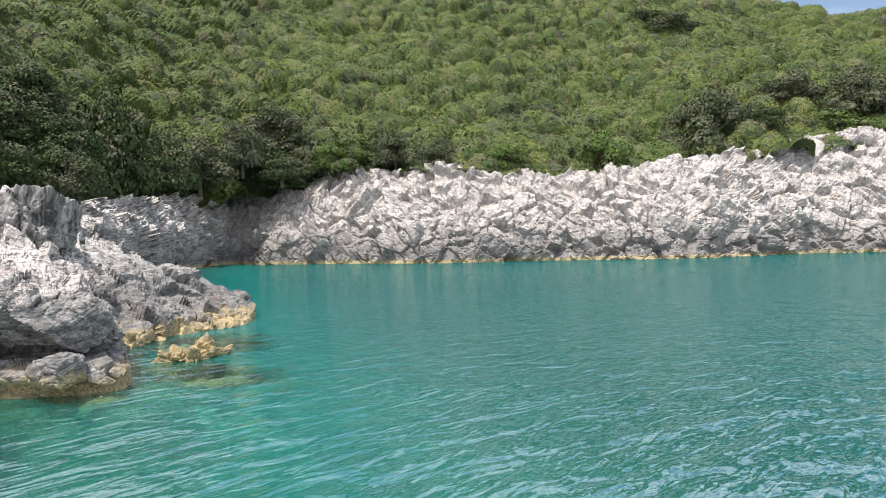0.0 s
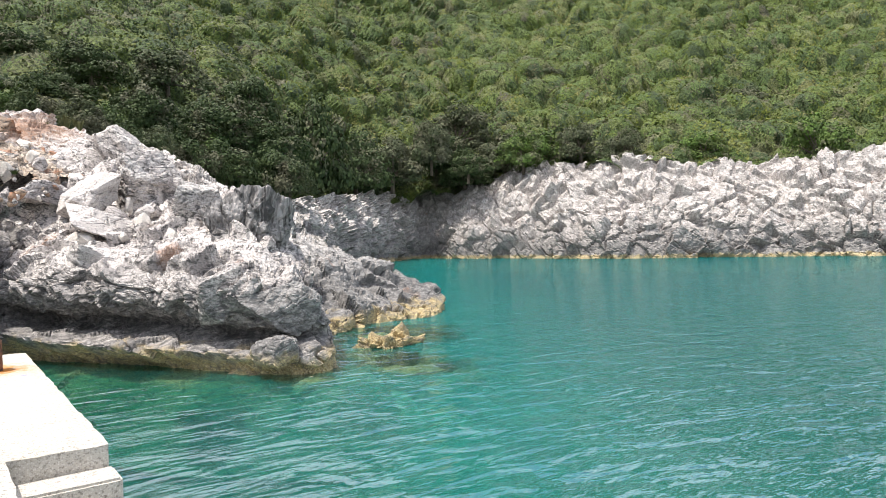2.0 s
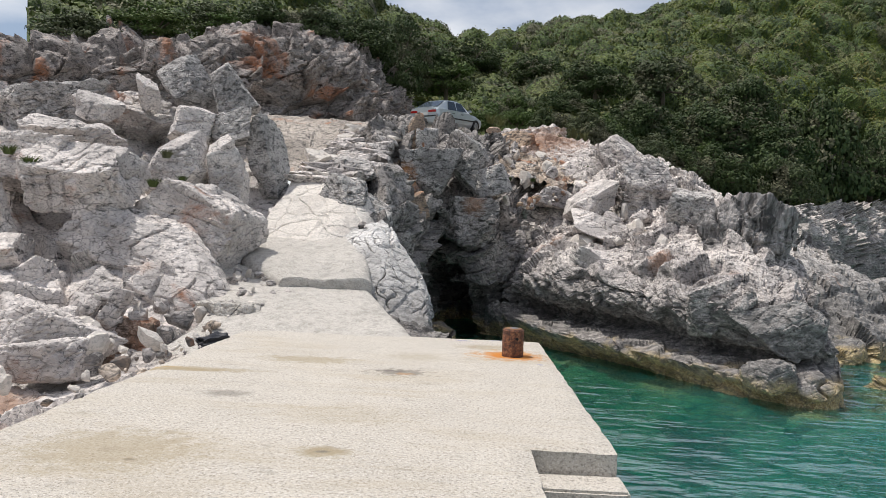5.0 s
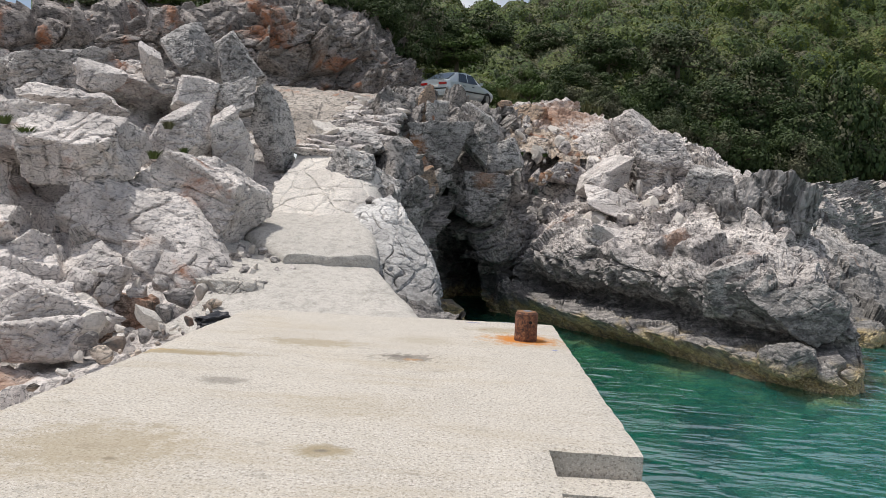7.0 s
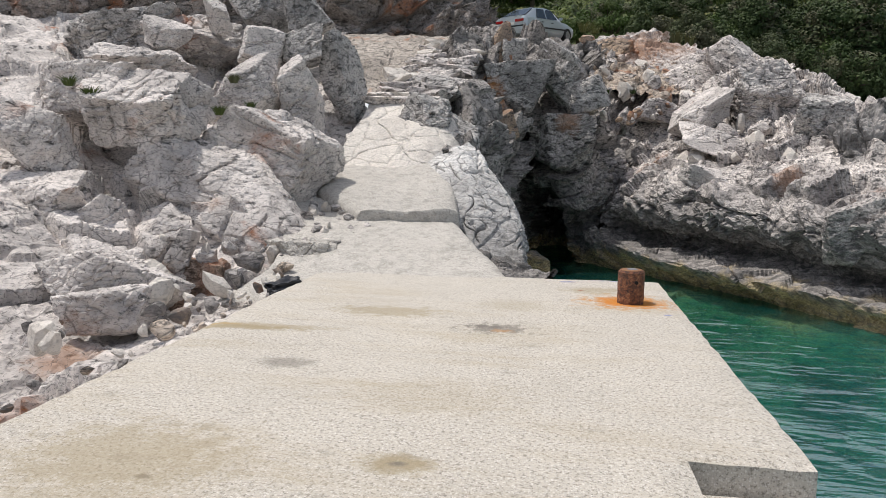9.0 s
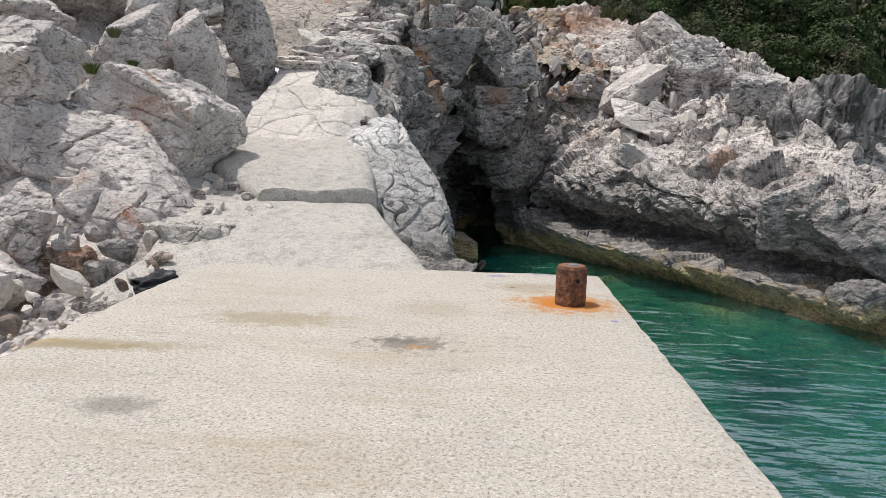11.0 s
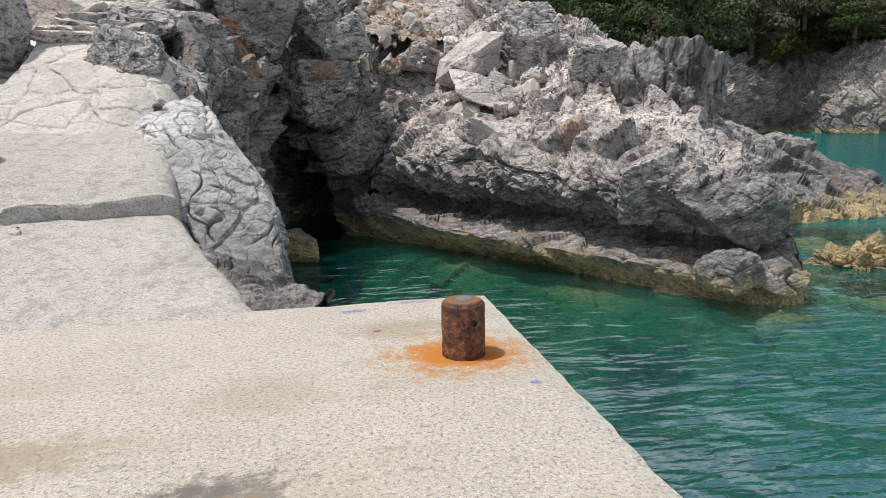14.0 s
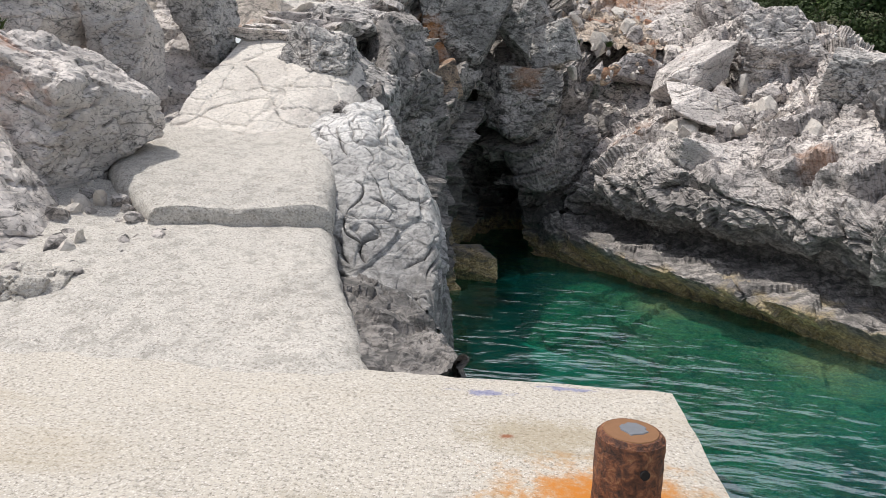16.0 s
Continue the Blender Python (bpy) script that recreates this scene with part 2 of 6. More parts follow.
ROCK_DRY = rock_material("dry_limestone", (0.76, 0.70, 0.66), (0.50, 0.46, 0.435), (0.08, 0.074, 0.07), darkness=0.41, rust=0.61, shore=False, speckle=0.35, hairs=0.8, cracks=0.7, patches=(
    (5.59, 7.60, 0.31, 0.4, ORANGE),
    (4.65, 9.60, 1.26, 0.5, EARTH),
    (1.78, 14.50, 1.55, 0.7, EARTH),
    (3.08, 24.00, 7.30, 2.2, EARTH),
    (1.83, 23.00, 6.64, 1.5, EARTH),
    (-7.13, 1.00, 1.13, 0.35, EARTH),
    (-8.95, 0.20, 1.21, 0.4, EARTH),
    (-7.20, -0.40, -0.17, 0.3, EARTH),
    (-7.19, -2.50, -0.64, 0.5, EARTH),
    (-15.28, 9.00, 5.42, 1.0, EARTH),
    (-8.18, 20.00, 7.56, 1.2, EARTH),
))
ROCK_PALE = rock_material("worn_white_limestone", (0.74, 0.69, 0.63), (0.60, 0.55, 0.50), darkness=0.34, rust=0.75, shore=False, speckle=0.3, hairs=0.2, cracks=0.35)
ROCK_PALE_GREY = rock_material("pale_grey_limestone", (0.74, 0.72, 0.70), (0.52, 0.505, 0.49), (0.12, 0.115, 0.11), darkness=0.38, rust=0.8, hairs=0.4)
ROCK_GREY = rock_material("grey_limestone", (0.60, 0.565, 0.535), (0.38, 0.36, 0.345), (0.09, 0.086, 0.082), darkness=0.46)
# Shade of the cave and its overhang is put into these darker stone colours.
ROCK_DARK_SHADED = rock_material("dark_limestone", (0.47, 0.43, 0.40), (0.26, 0.24, 0.225), (0.06, 0.055, 0.05), darkness=0.47, rust=0.68, patches=(
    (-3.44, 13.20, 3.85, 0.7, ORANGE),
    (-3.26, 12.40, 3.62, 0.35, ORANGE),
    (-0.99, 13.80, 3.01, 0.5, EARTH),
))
ROCK_FAR = rock_material("shore_limestone", (0.76, 0.695, 0.65), (0.44, 0.405, 0.38), (0.12, 0.11, 0.10), darkness=0.475, joints=0.8, splash_shade_top=5.5, patches=(
    (61.50, 81.30, 6.00, 1.6, EARTH),
    (87.50, 50.20, 4.30, 1.5, EARTH),
    (146.30, 16.80, 9.50, 4.5, ORANGE),
    (147.00, 12.80, 7.60, 3.5, ORANGE),
))


ROCK_LEDGE = rock_material("ledge_limestone", (0.58, 0.54, 0.51), (0.30, 0.28, 0.265), (0.07, 0.065, 0.06), darkness=0.47, shore=False, patches=(
    (-3.46, 13.05, 3.95, 0.45, ORANGE),
    (-3.36, 12.95, 3.70, 0.30, ORANGE),
))
ROCK_CUT = rock_material("cutting_limestone", (0.44, 0.39, 0.36), (0.27, 0.24, 0.22), (0.07, 0.06, 0.055), darkness=0.46, rust=0.55, shore=False, patches=(
    (-8.18, 20.00, 7.56, 1.2, EARTH),
    (-15.28, 9.00, 5.42, 1.0, EARTH),
))
ROCK_TRACK = rock_material("track_stones", (0.52, 0.46, 0.40), (0.34, 0.30, 0.26), (0.09, 0.08, 0.07), rust=0.60, shore=False)
ROCK_RUST = rock_material("rust_stained_limestone", (0.55, 0.40, 0.28), (0.36, 0.27, 0.21), rust=0.50)
ROCK_CRUMB = rock_material("crumbly_red_limestone", (0.58, 0.47, 0.40), (0.36, 0.25, 0.19), (0.10, 0.07, 0.05), darkness=0.48, rust=0.52, joints=6.0, shore=False)
ROCK_TIDE = rock_material("ochre_algae_rock", (0.40, 0.31, 0.16), (0.24, 0.18, 0.09), (0.10, 0.085, 0.05))


def fin_material():
    k = Nodes("ribbed_grey_limestone")
    at = k.place((1, 1, 0.22))
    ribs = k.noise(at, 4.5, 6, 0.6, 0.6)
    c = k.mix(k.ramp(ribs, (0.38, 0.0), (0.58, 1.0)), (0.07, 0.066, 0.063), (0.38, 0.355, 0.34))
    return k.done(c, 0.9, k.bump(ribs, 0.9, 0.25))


ROCK_FIN = fin_material()


def concrete_material(name, base=(0.54, 0.495, 0.43)):
    k = Nodes(name)
    at = k.place()
    broad = k.noise(at, 0.9, 6, 0.6)
    grit = k.noise(at, 40, 6, 0.7)
    v = k.add("TexVoronoi", Scale=82.0)
    k.link(at, v.inputs["Vector"])
    col = k.mix(k.ramp(broad, (0.3, 0.0), (0.7, 1.0)), tuple(c * 0.88 for c in base), tuple(c * 1.06 for c in base))
    tone = k.t.nodes.new("ShaderNodeSeparateColor")
    k.link(v.outputs["Color"], tone.inputs[0])
    pebble = k.ramp(tone.outputs[0], (0.0, (0.30, 0.27, 0.24)), (0.25, (0.47, 0.44, 0.40)), (0.6, (0.60, 0.56, 0.50)), (1.0, (0.72, 0.69, 0.65)))
    col = k.mix(k.math("MULTIPLY", k.ramp(v.outputs["Distance"], (0.35, 1.0), (0.6, 0.0)), 0.9), col, pebble)
    col = k.mix(k.math("MULTIPLY", k.ramp(grit, (0.38, 1.0), (0.48, 0.0)), 0.75), col, (0.17, 0.15, 0.125))
    n = k.bump(grit, 0.6, 0.013)
    n = k.bump(v.outputs["Distance"], -0.5, 0.012, n)
    return k, col, n


def blot(k, col, x, y, rx, ry, tint, strength, ragged=0.8, turn=0.0):
    """A stain of its own shape on a level surface: an uneven patch round (x, y)."""
    m = k.add("Mapping")
    m.vector_type = "TEXTURE"
    m.inputs["Location"].default_value, m.inputs["Rotation"].default_value, m.inputs["Scale"].default_value = (x, y, 0), (0, 0, radians(turn)), (rx, ry, 50)
    k.link(k.t.nodes.new("ShaderNodeNewGeometry").outputs["Position"], m.inputs["Vector"])
    d = k.t.nodes.new("ShaderNodeVectorMath")
    d.operation = "LENGTH"
    k.link(m.outputs[0], d.inputs[0])
    edge = k.math("ADD", d.outputs["Value"], k.math("MULTIPLY", k.math("SUBTRACT", k.noise(k.place(), 7.0, 8, 0.75), 0.5), 2.6 * ragged))
    return k.mix(k.math("MULTIPLY", k.span(edge, 1.0, 0.45), strength), col, tint)


def deck_material():
    k, c, n = concrete_material("pier_concrete")
    bands = k.noise(k.place((0.35, 1.7, 1.0), (0, 0, 0.05)), 1.0, 9, 0.72, 0.4)
    c = k.mix(k.ramp(bands, (0.50, 0.0), (0.68, 0.55)), c, (0.40, 0.335, 0.235))
    c = k.mix(k.ramp(k.noise(k.place((0.7, 1.4, 1.0)), 3.0, 10, 0.8), (0.36, 0.55), (0.43, 0.0)), c, (0.26, 0.235, 0.20))
    grey, brown, rust = (0.15, 0.135, 0.115), (0.30, 0.24, 0.14), (0.52, 0.19, 0.025)
    c = blot(k, c, -1.96, -3.06, 0.38, 0.24, grey, 0.7, 1.9, 0)
    c = blot(k, c, -2.07, -3.00, 0.2, 0.07, grey, 0.7, 1.5, 0)
    c = blot(k, c, -1.91, -3.13, 0.12, 0.08, (0.42, 0.22, 0.08), 0.65, 1.3, 0)
    c = blot(k, c, -3.54, -4.46, 0.3, 0.18, grey, 0.55, 0.8, 0)
    c = blot(k, c, -2.25, -6.09, 0.25, 0.16, brown, 0.8, 0.8, 0)
    c = blot(k, c, -2.24, -6.09, 0.07, 0.05, grey, 0.8, 0.8, 0)
    c = blot(k, c, -3.50, -6.46, 0.06, 0.04, grey, 0.8, 0.8, 0)
    c = blot(k, c, -3.73, -6.27, 0.8, 0.6, brown, 0.55, 1.0, 0)
    c = blot(k, c, -4.53, -3.43, 0.9, 0.12, brown, 0.8, 0.9, 0)
    c = blot(k, c, -3.20, -2.49, 0.75, 0.3, brown, 0.6, 1.0, 0)
    c = blot(k, c, -4.70, -3.33, 0.3, 0.05, (0.50, 0.33, 0.10), 0.7, 0.8, 0)
    c = blot(k, c, -2.24, -5.03, 0.8, 0.4, brown, 0.25, 1.0, 0)
    c = blot(k, c, -4.20, -3.35, 0.9, 0.12, brown, 0.6, 0.8, 0)
    c = blot(k, c, -1.83, -1.94, 0.5, 0.4, brown, 0.3, 0.8, 0)
    c = blot(k, c, -0.87, -0.86, 0.55, 0.3, brown, 0.55, 0.8, 0)
    c = blot(k, c, -1.07, -0.88, 0.05, 0.035, (0.25, 0.08, 0.03), 0.9, 0.8, 0)
    c = blot(k, c, -0.54, -1.52, 0.68, 0.5, (0.46, 0.24, 0.07), 0.7, 1.1)
    c = blot(k, c, -0.55, -1.53, 0.46, 0.38, rust, 1.0, 0.9)
    c = blot(k, c, -1.22, -0.29, 0.22, 0.05, (0.08, 0.11, 0.34), 0.55, 1.8, 0)
    c = blot(k, c, -0.67, -0.13, 0.2, 0.05, (0.08, 0.11, 0.34), 0.55, 1.8, 0)
    c = blot(k, c, -0.2, -2.14, 0.05, 0.04, (0.10, 0.15, 0.42), 0.7)
    return k.done(c, 0.9, n)


DECK = deck_material()
_k, _c, _n = concrete_material("concrete")
CONCRETE = _k.done(_c, 0.9, _n)


def plain(name, color, rough=0.6, metal=0.0):
    k = Nodes(name)
    v = k.noise(k.place(), 30, 4)
    return k.done(k.mix(v, tuple(c * 0.85 for c in color), tuple(min(1, c * 1.12) for c in color)), rough, None, metal)


def leaf_material(name, a, b, c3, seed_scale=0.3, west_darker=False):
    k = Nodes(name)
    info = k.t.nodes.new("ShaderNodeNewGeometry")
    v = k.add("TexVoronoi", Scale=seed_scale)
    k.link(k.place((1, 1, 0.6)), v.inputs["Vector"])
    tone = k.t.nodes.new("ShaderNodeSeparateColor")
    k.link(v.outputs["Color"], tone.inputs[0])
    c = k.ramp(tone.outputs[0], (0.0, a), (0.5, b), (1.0, c3))
    c = k.mix(k.ramp(k.noise(k.place(), 0.05, 5, 0.65), (0.42, 0.0), (0.62, 0.6)), c, tuple(0.75 * v for v in a))
    if west_darker:
        east = k.t.nodes.new("ShaderNodeSeparateXYZ")
        k.link(k.place(), east.inputs[0])
        # Darker green toward low x, with an uneven border.
        west_mask = k.span(k.math("ADD", east.outputs[0], k.math("MULTIPLY", k.noise(k.place(), 0.06, 4), 60)), 95, 52)
        c = k.mix(k.math("MULTIPLY", west_mask, 0.48), c, (0.034, 0.058, 0.018))
    c = k.mix(k.ramp(tone.outputs[1], (0.80, 0.0), (0.82, 0.75)), c, (0.15, 0.135, 0.095))
    c = k.mix(k.ramp(tone.outputs[2], (0.25, 0.6), (0.27, 0.0)), c, (0.03, 0.055, 0.018))
    c = k.mix(info.outputs["Random Per Island"], k.mix(0.35, c, (0.012, 0.02, 0.006)), k.mix(0.2, c, (0.16, 0.19, 0.06)))
    k.bsdf.inputs["Specular IOR Level"].default_value = 0.18
    return k.done(c, 0.6)


LEAF = leaf_material("maquis_leaves", (0.075, 0.10, 0.028), (0.175, 0.215, 0.026), (0.26, 0.235, 0.08), 0.24, True)
LEAF_DARK = leaf_material("dark_leaves", (0.034, 0.06, 0.02), (0.05, 0.08, 0.027), (0.07, 0.094, 0.044), 0.8, True)
LEAF_GREY = leaf_material("grey_leaves", (0.085, 0.095, 0.055), (0.115, 0.118, 0.075), (0.155, 0.155, 0.10), 0.8, True)
LEAF_FRESH = leaf_material("fresh_leaves", (0.09, 0.17, 0.03), (0.13, 0.21, 0.04), (0.19, 0.22, 0.08), 0.8, True)
SOIL = plain("soil_under_scrub", (0.075, 0.095, 0.03), 0.95)


def canopy_material():
    k = Nodes("maquis_canopy")
    v = k.add("TexVoronoi", Scale=0.36)
    k.link(k.place((1, 1, 0.6)), v.inputs["Vector"])
    tone = k.t.nodes.new("ShaderNodeSeparateColor")
    k.link(v.outputs["Color"], tone.inputs[0])
    c = k.ramp(tone.outputs[0], (0.0, (0.045, 0.075, 0.02)), (0.3, (0.09, 0.15, 0.024)), (0.7, (0.145, 0.20, 0.03)), (0.88, (0.19, 0.205, 0.07)), (1.0, (0.13, 0.115, 0.07)))
    gap_speck = k.noise(k.place(), 3.2, 8, 0.75)
    # Shade in the gaps between leaves is put into the colour, almost black.
    c = k.mix(k.ramp(gap_speck, (0.42, 0.9), (0.54, 0.0)), c, (0.012, 0.024, 0.007))
    c = k.mix(k.ramp(gap_speck, (0.56, 0.0), (0.70, 0.5)), c, (0.24, 0.27, 0.11))
    return k.done(c, 0.7, k.bump(gap_speck, 1.0, 0.5))


CANOPY = canopy_material()
GRASS = leaf_material("grass_blades", (0.13, 0.15, 0.05), (0.20, 0.19, 0.08), (0.27, 0.23, 0.12))


def shoal_mask(k):
    """1 over the shallow rocks off the headland, 0 in open water."""
    found = None
    ragged = k.math("MULTIPLY", k.math("SUBTRACT", k.noise(k.place(), 0.9, 5, 0.65), 0.5), 1.5)
    for x, y, rx, ry in ((9.8, 5.0, 2.6, 4.2), (13.0, 10.0, 4.0, 4.0), (2.2, 10.3, 1.3, 1.3), (4.2, 7.2, 1.4, 1.6), (6.5, 4.6, 1.9, 1.3)):
        m = k.add("Mapping")
        m.vector_type = "TEXTURE"
        m.inputs["Location"].default_value, m.inputs["Scale"].default_value = (x, y, WATER), (rx, ry, 9)
        k.link(k.place(), m.inputs["Vector"])
        d = k.t.nodes.new("ShaderNodeVectorMath")
        d.operation = "LENGTH"
        k.link(m.outputs[0], d.inputs[0])
        near = k.span(k.math("ADD", d.outputs["Value"], ragged), 1.1, 0.35)
        found = near if found is None else k.math("MAXIMUM", found, near)
    return found


def water_material():
    k = Nodes("sea_water")
    at = k.place((1.0, 1.0, 1.0), (0, 0, 0.5))
    a = k.noise(k.place((0.62, 1.4, 1.0), (0, 0, 0.7)), 1.05, 2.0, 0.5, 0.5)
    b = k.noise(k.place((0.5, 1.6, 1.0), (0, 0, 0.85)), 4.4, 2, 0.5, 0.25)
    n = k.bump(a, 1.0, 0.20)
    n = k.bump(b, 1.0, 0.035, n)
    c = k.noise(k.place((0.6, 1.5, 1.0), (0, 0, 0.6)), 10.0, 2, 0.5, 0.2)
    n = k.bump(c, 1.0, 0.007, n)
    sep = k.t.nodes.new("ShaderNodeSeparateXYZ")
    k.link(k.place(), sep.inputs[0])
    deep = k.math("SUBTRACT", sep.outputs[0], k.math("MULTIPLY", sep.outputs[1], 0.7))
    deep = k.math("ADD", deep, k.math("MULTIPLY", k.noise(k.place(), 0.25, 5, 0.6), 7))
    body = k.add("BsdfDiffuse")
    k.link(k.mix(k.span(deep, 11.0, 20.0), (0.003, 0.215, 0.198), (0.001, 0.15, 0.153)), body.inputs["Color"])
    shallow = shoal_mask(k)
    clear = k.add("BsdfTransparent")
    k.link(k.mix(shallow, (0.13, 0.59, 0.53), (0.62, 0.86, 0.78)), clear.inputs["Color"])
    gloss = k.add("BsdfGlossy", Roughness=0.05)
    m1, m2 = k.add("MixShader"), k.add("MixShader")
    sight = k.math("SUBTRACT", 0.90, k.math("MULTIPLY", k.span(deep, 1.0, 12.0), 0.56))
    k.link(k.math("MAXIMUM", sight, k.math("MULTIPLY", shallow, 0.9)), m1.inputs[0])
    k.link(body.outputs[0], m1.inputs[1])
    k.link(clear.outputs[0], m1.inputs[2])
    f = k.add("Fresnel", IOR=1.33)
    for node in (gloss, f, body):
        k.link(n, node.inputs["Normal"])
    k.link(k.math("MULTIPLY", f.outputs[0], 0.42), m2.inputs[0])
    k.link(m1.outputs[0], m2.inputs[1])
    k.link(gloss.outputs[0], m2.inputs[2])
    k.link(m2.outputs[0], k.out.inputs["Surface"])
    return k.m


SEA = water_material()


def seabed_material():
    k = Nodes("seabed_sand_and_stones")
    at = k.place()
    c = k.mix(k.ramp(k.noise(at, 0.22, 6, 0.6, 0.5), (0.36, 0.0), (0.52, 1.0)), (0.10, 0.105, 0.07), (0.66, 0.62, 0.48))
    c = k.mix(k.ramp(k.voronoi(at, 1.7), (0.2, 0.5), (0.5, 0.0)), c, (0.09, 0.08, 0.05))
    sep = k.t.nodes.new("ShaderNodeSeparateXYZ")
    k.link(at, sep.inputs[0])
    reach = k.math("ADD", k.math("SUBTRACT", sep.outputs[0], k.math("MULTIPLY", sep.outputs[1], 0.6)), k.math("MULTIPLY", k.noise(at, 0.16, 6, 0.65), 22))
    c = k.mix(k.span(reach, 22, 30), c, (0.05, 0.07, 0.06))
    inlet = k.t.nodes.new("ShaderNodeVectorMath")
    inlet.operation = "DISTANCE"
    k.link(at, inlet.inputs[0])
    inlet.inputs[1].default_value = (2.5, 4.5, -3.5)
    stones = k.math("ADD", inlet.outputs["Value"], k.math("MULTIPLY", k.noise(at, 0.7, 6, 0.7), 9))
    c = k.mix(k.math("MULTIPLY", k.span(stones, 12.5, 7.5), 0.85), c, (0.085, 0.08, 0.045))
    rocky = k.mix(k.ramp(k.noise(at, 2.2, 6, 0.7), (0.40, 0.0), (0.58, 1.0)), (0.24, 0.19, 0.10), (0.66, 0.55, 0.36))
    c = k.mix(k.math("MULTIPLY", shoal_mask(k), 0.85), c, rocky)
    return k.done(c, 0.9, k.bump(k.noise(at, 2.5, 6), 0.6, 0.3))


SEABED = seabed_material()

# ---- water and seabed ----
ring = np.concatenate([np.linspace(-14, 30, 60), np.geomspace(31, 900, 40)])
gx, gy = np.meshgrid(np.concatenate([-np.geomspace(900, 15, 40), ring]), np.concatenate([-np.geomspace(900, 15, 40), ring]), indexing="ij")
p = np.stack([gx, gy, np.full_like(gx, WATER)], -1)
water = sheet("water", p[::1, ::1], SEA, flip=True)
tagged(water, "clear turquoise sea water with small ripples", "water", kind="structure")
q = p.copy()
q[..., 2] = WATER - 1.5 - 2.2 * np.clip(np.hypot(gx + 1, gy - 10) / 25, 0, 1.6) + 0.35 * fbm(p.reshape(-1, 3) * 0.45, 8).reshape(gx.shape)
shoal = np.maximum(np.exp(-((gx - 9.8) / 2.3) ** 2 - ((gy - 5.0) / 3.8) ** 2), np.exp(-((gx - 13) / 3.5) ** 2 - ((gy - 10) / 3.5) ** 2))
q[..., 2] += 2.0 * shoal * (0.75 + 0.5 * fbm(p.reshape(-1, 3) * 1.3, 9).reshape(gx.shape))
seabed = sheet("ground", q, SEABED, flip=True)
tagged(seabed, "pale sandy seabed with dark stones under water", "seabed", kind="structure")

# ---- limestone headland, cave and inner shore ----
HEAD_1 = [(-1.2, 16.52, -3.92), (-0.9, 14.92, -3.92), (-1, 11.75, -3.92), (0.14, 10.26, -3.92), (1.95, 7.69, -3.92), (3.22, 5.3, -3.92), (5.19, 3.13, -3.92), (7.39, 2.13, -3.92), (10.19, 3.89, -3.92), (12.1, 8.72, -3.92), (13.1, 14, -3.92)]
HEAD_2 = [(-0.9, 16.72, -2.92), (-0.6, 15.12, -2.92), (0.19, 12.94, -2.38), (1.33, 11.45, -2.38), (3.14, 8.88, -2.38), (4.41, 6.49, -2.38), (5.7, 4.74, -2.38), (7.05, 3.83, -2.38), (8.83, 4.91, -2.38), (10.4, 9.23, -2.77), (11.4, 14, -2.77)]
HEAD_3 = [(-0.7, 16.82, -2.02), (-0.4, 15.22, -2.02), (0.82, 13.57, -2.02), (1.96, 12.08, -2.02), (3.77, 9.51, -2.02), (5.04, 7.12, -2.02), (5.97, 5.6, -2.02), (6.87, 4.73, -2.02), (8.11, 5.45, -2.02), (9.5, 9.5, -2.02), (10.5, 14, -2.02)]
HEAD_4 = [(-0.61, 16.2, -0.88), (-0.31, 14.6, -0.88), (0.82, 12.6, -1.09), (1.79, 10.9, -1.24), (3.45, 8.6, -1.31), (4.8, 6.7, -1.35), (5.87, 5.6, -1.45), (6.99, 5, -1.42), (8.04, 5.4, -1.42), (9.3, 9.6, -0.8), (10.5, 14, -0.8)]
HEAD_5 = [(-0.44, 16.9, -0.5), (0.08, 15.54, -0.5), (1.62, 14.2, -0.85), (2.53, 12.7, -0.9), (4.2, 10.5, -0.86), (5.48, 8.18, -0.96), (6.47, 6.8, -1.05), (7.46, 5.98, -0.97), (8.38, 6.26, -1.04), (9.1, 9.8, 0), (10.5, 14.2, 0)]
HEAD_6 = [(-1.78, 15.9, -0.1), (0.06, 14.76, -0.2), (1.36, 13.1, -0.36), (2.15, 11.5, -0.32), (3.7, 9.4, -0.41), (4.99, 7.32, -0.62), (6.12, 6.2, -0.7), (7.16, 5.62, -0.65), (8.18, 6.14, -0.73), (9.0, 9.8, 0.2), (10.5, 14.3, 0.2)]
HEAD_7 = [(-1.35, 16.2, 0.43), (0.29, 14.84, 0.33), (1.18, 12.95, 0.69), (2.16, 11.35, 0.89), (3.56, 9.35, 0.62), (4.67, 7.48, 0.47), (5.73, 6.52, 0.46), (6.88, 6.16, 0.25), (8.16, 6.89, 0.04), (8.6, 10.3, 0.9), (10.3, 14.5, 0.9)]
HEAD_8 = [(-0.42, 17.3, 1.63), (1.28, 16, 1.53), (2.27, 15, 2), (3.53, 13.4, 1.9), (4.79, 11.6, 1.92), (5.65, 10.4, 1.99), (6.71, 9.2, 1.76), (7.65, 8.4, 1.2), (9.14, 9.6, 0.68), (8.3, 11, 1.4), (10, 14.8, 1.2)]
HEAD_9 = [(0.24, 19.3, 2.5), (1.94, 18, 2.4), (3.16, 17.2, 2.77), (4.74, 15.5, 2.8), (5.7, 13.8, 2.55), (6.36, 12, 2.64), (7.38, 11.2, 2.08), (8.42, 10.6, 1.51), (9.61, 11.5, 1.32), (8.2, 12.4, 1.8), (10, 15.5, 1.6)]
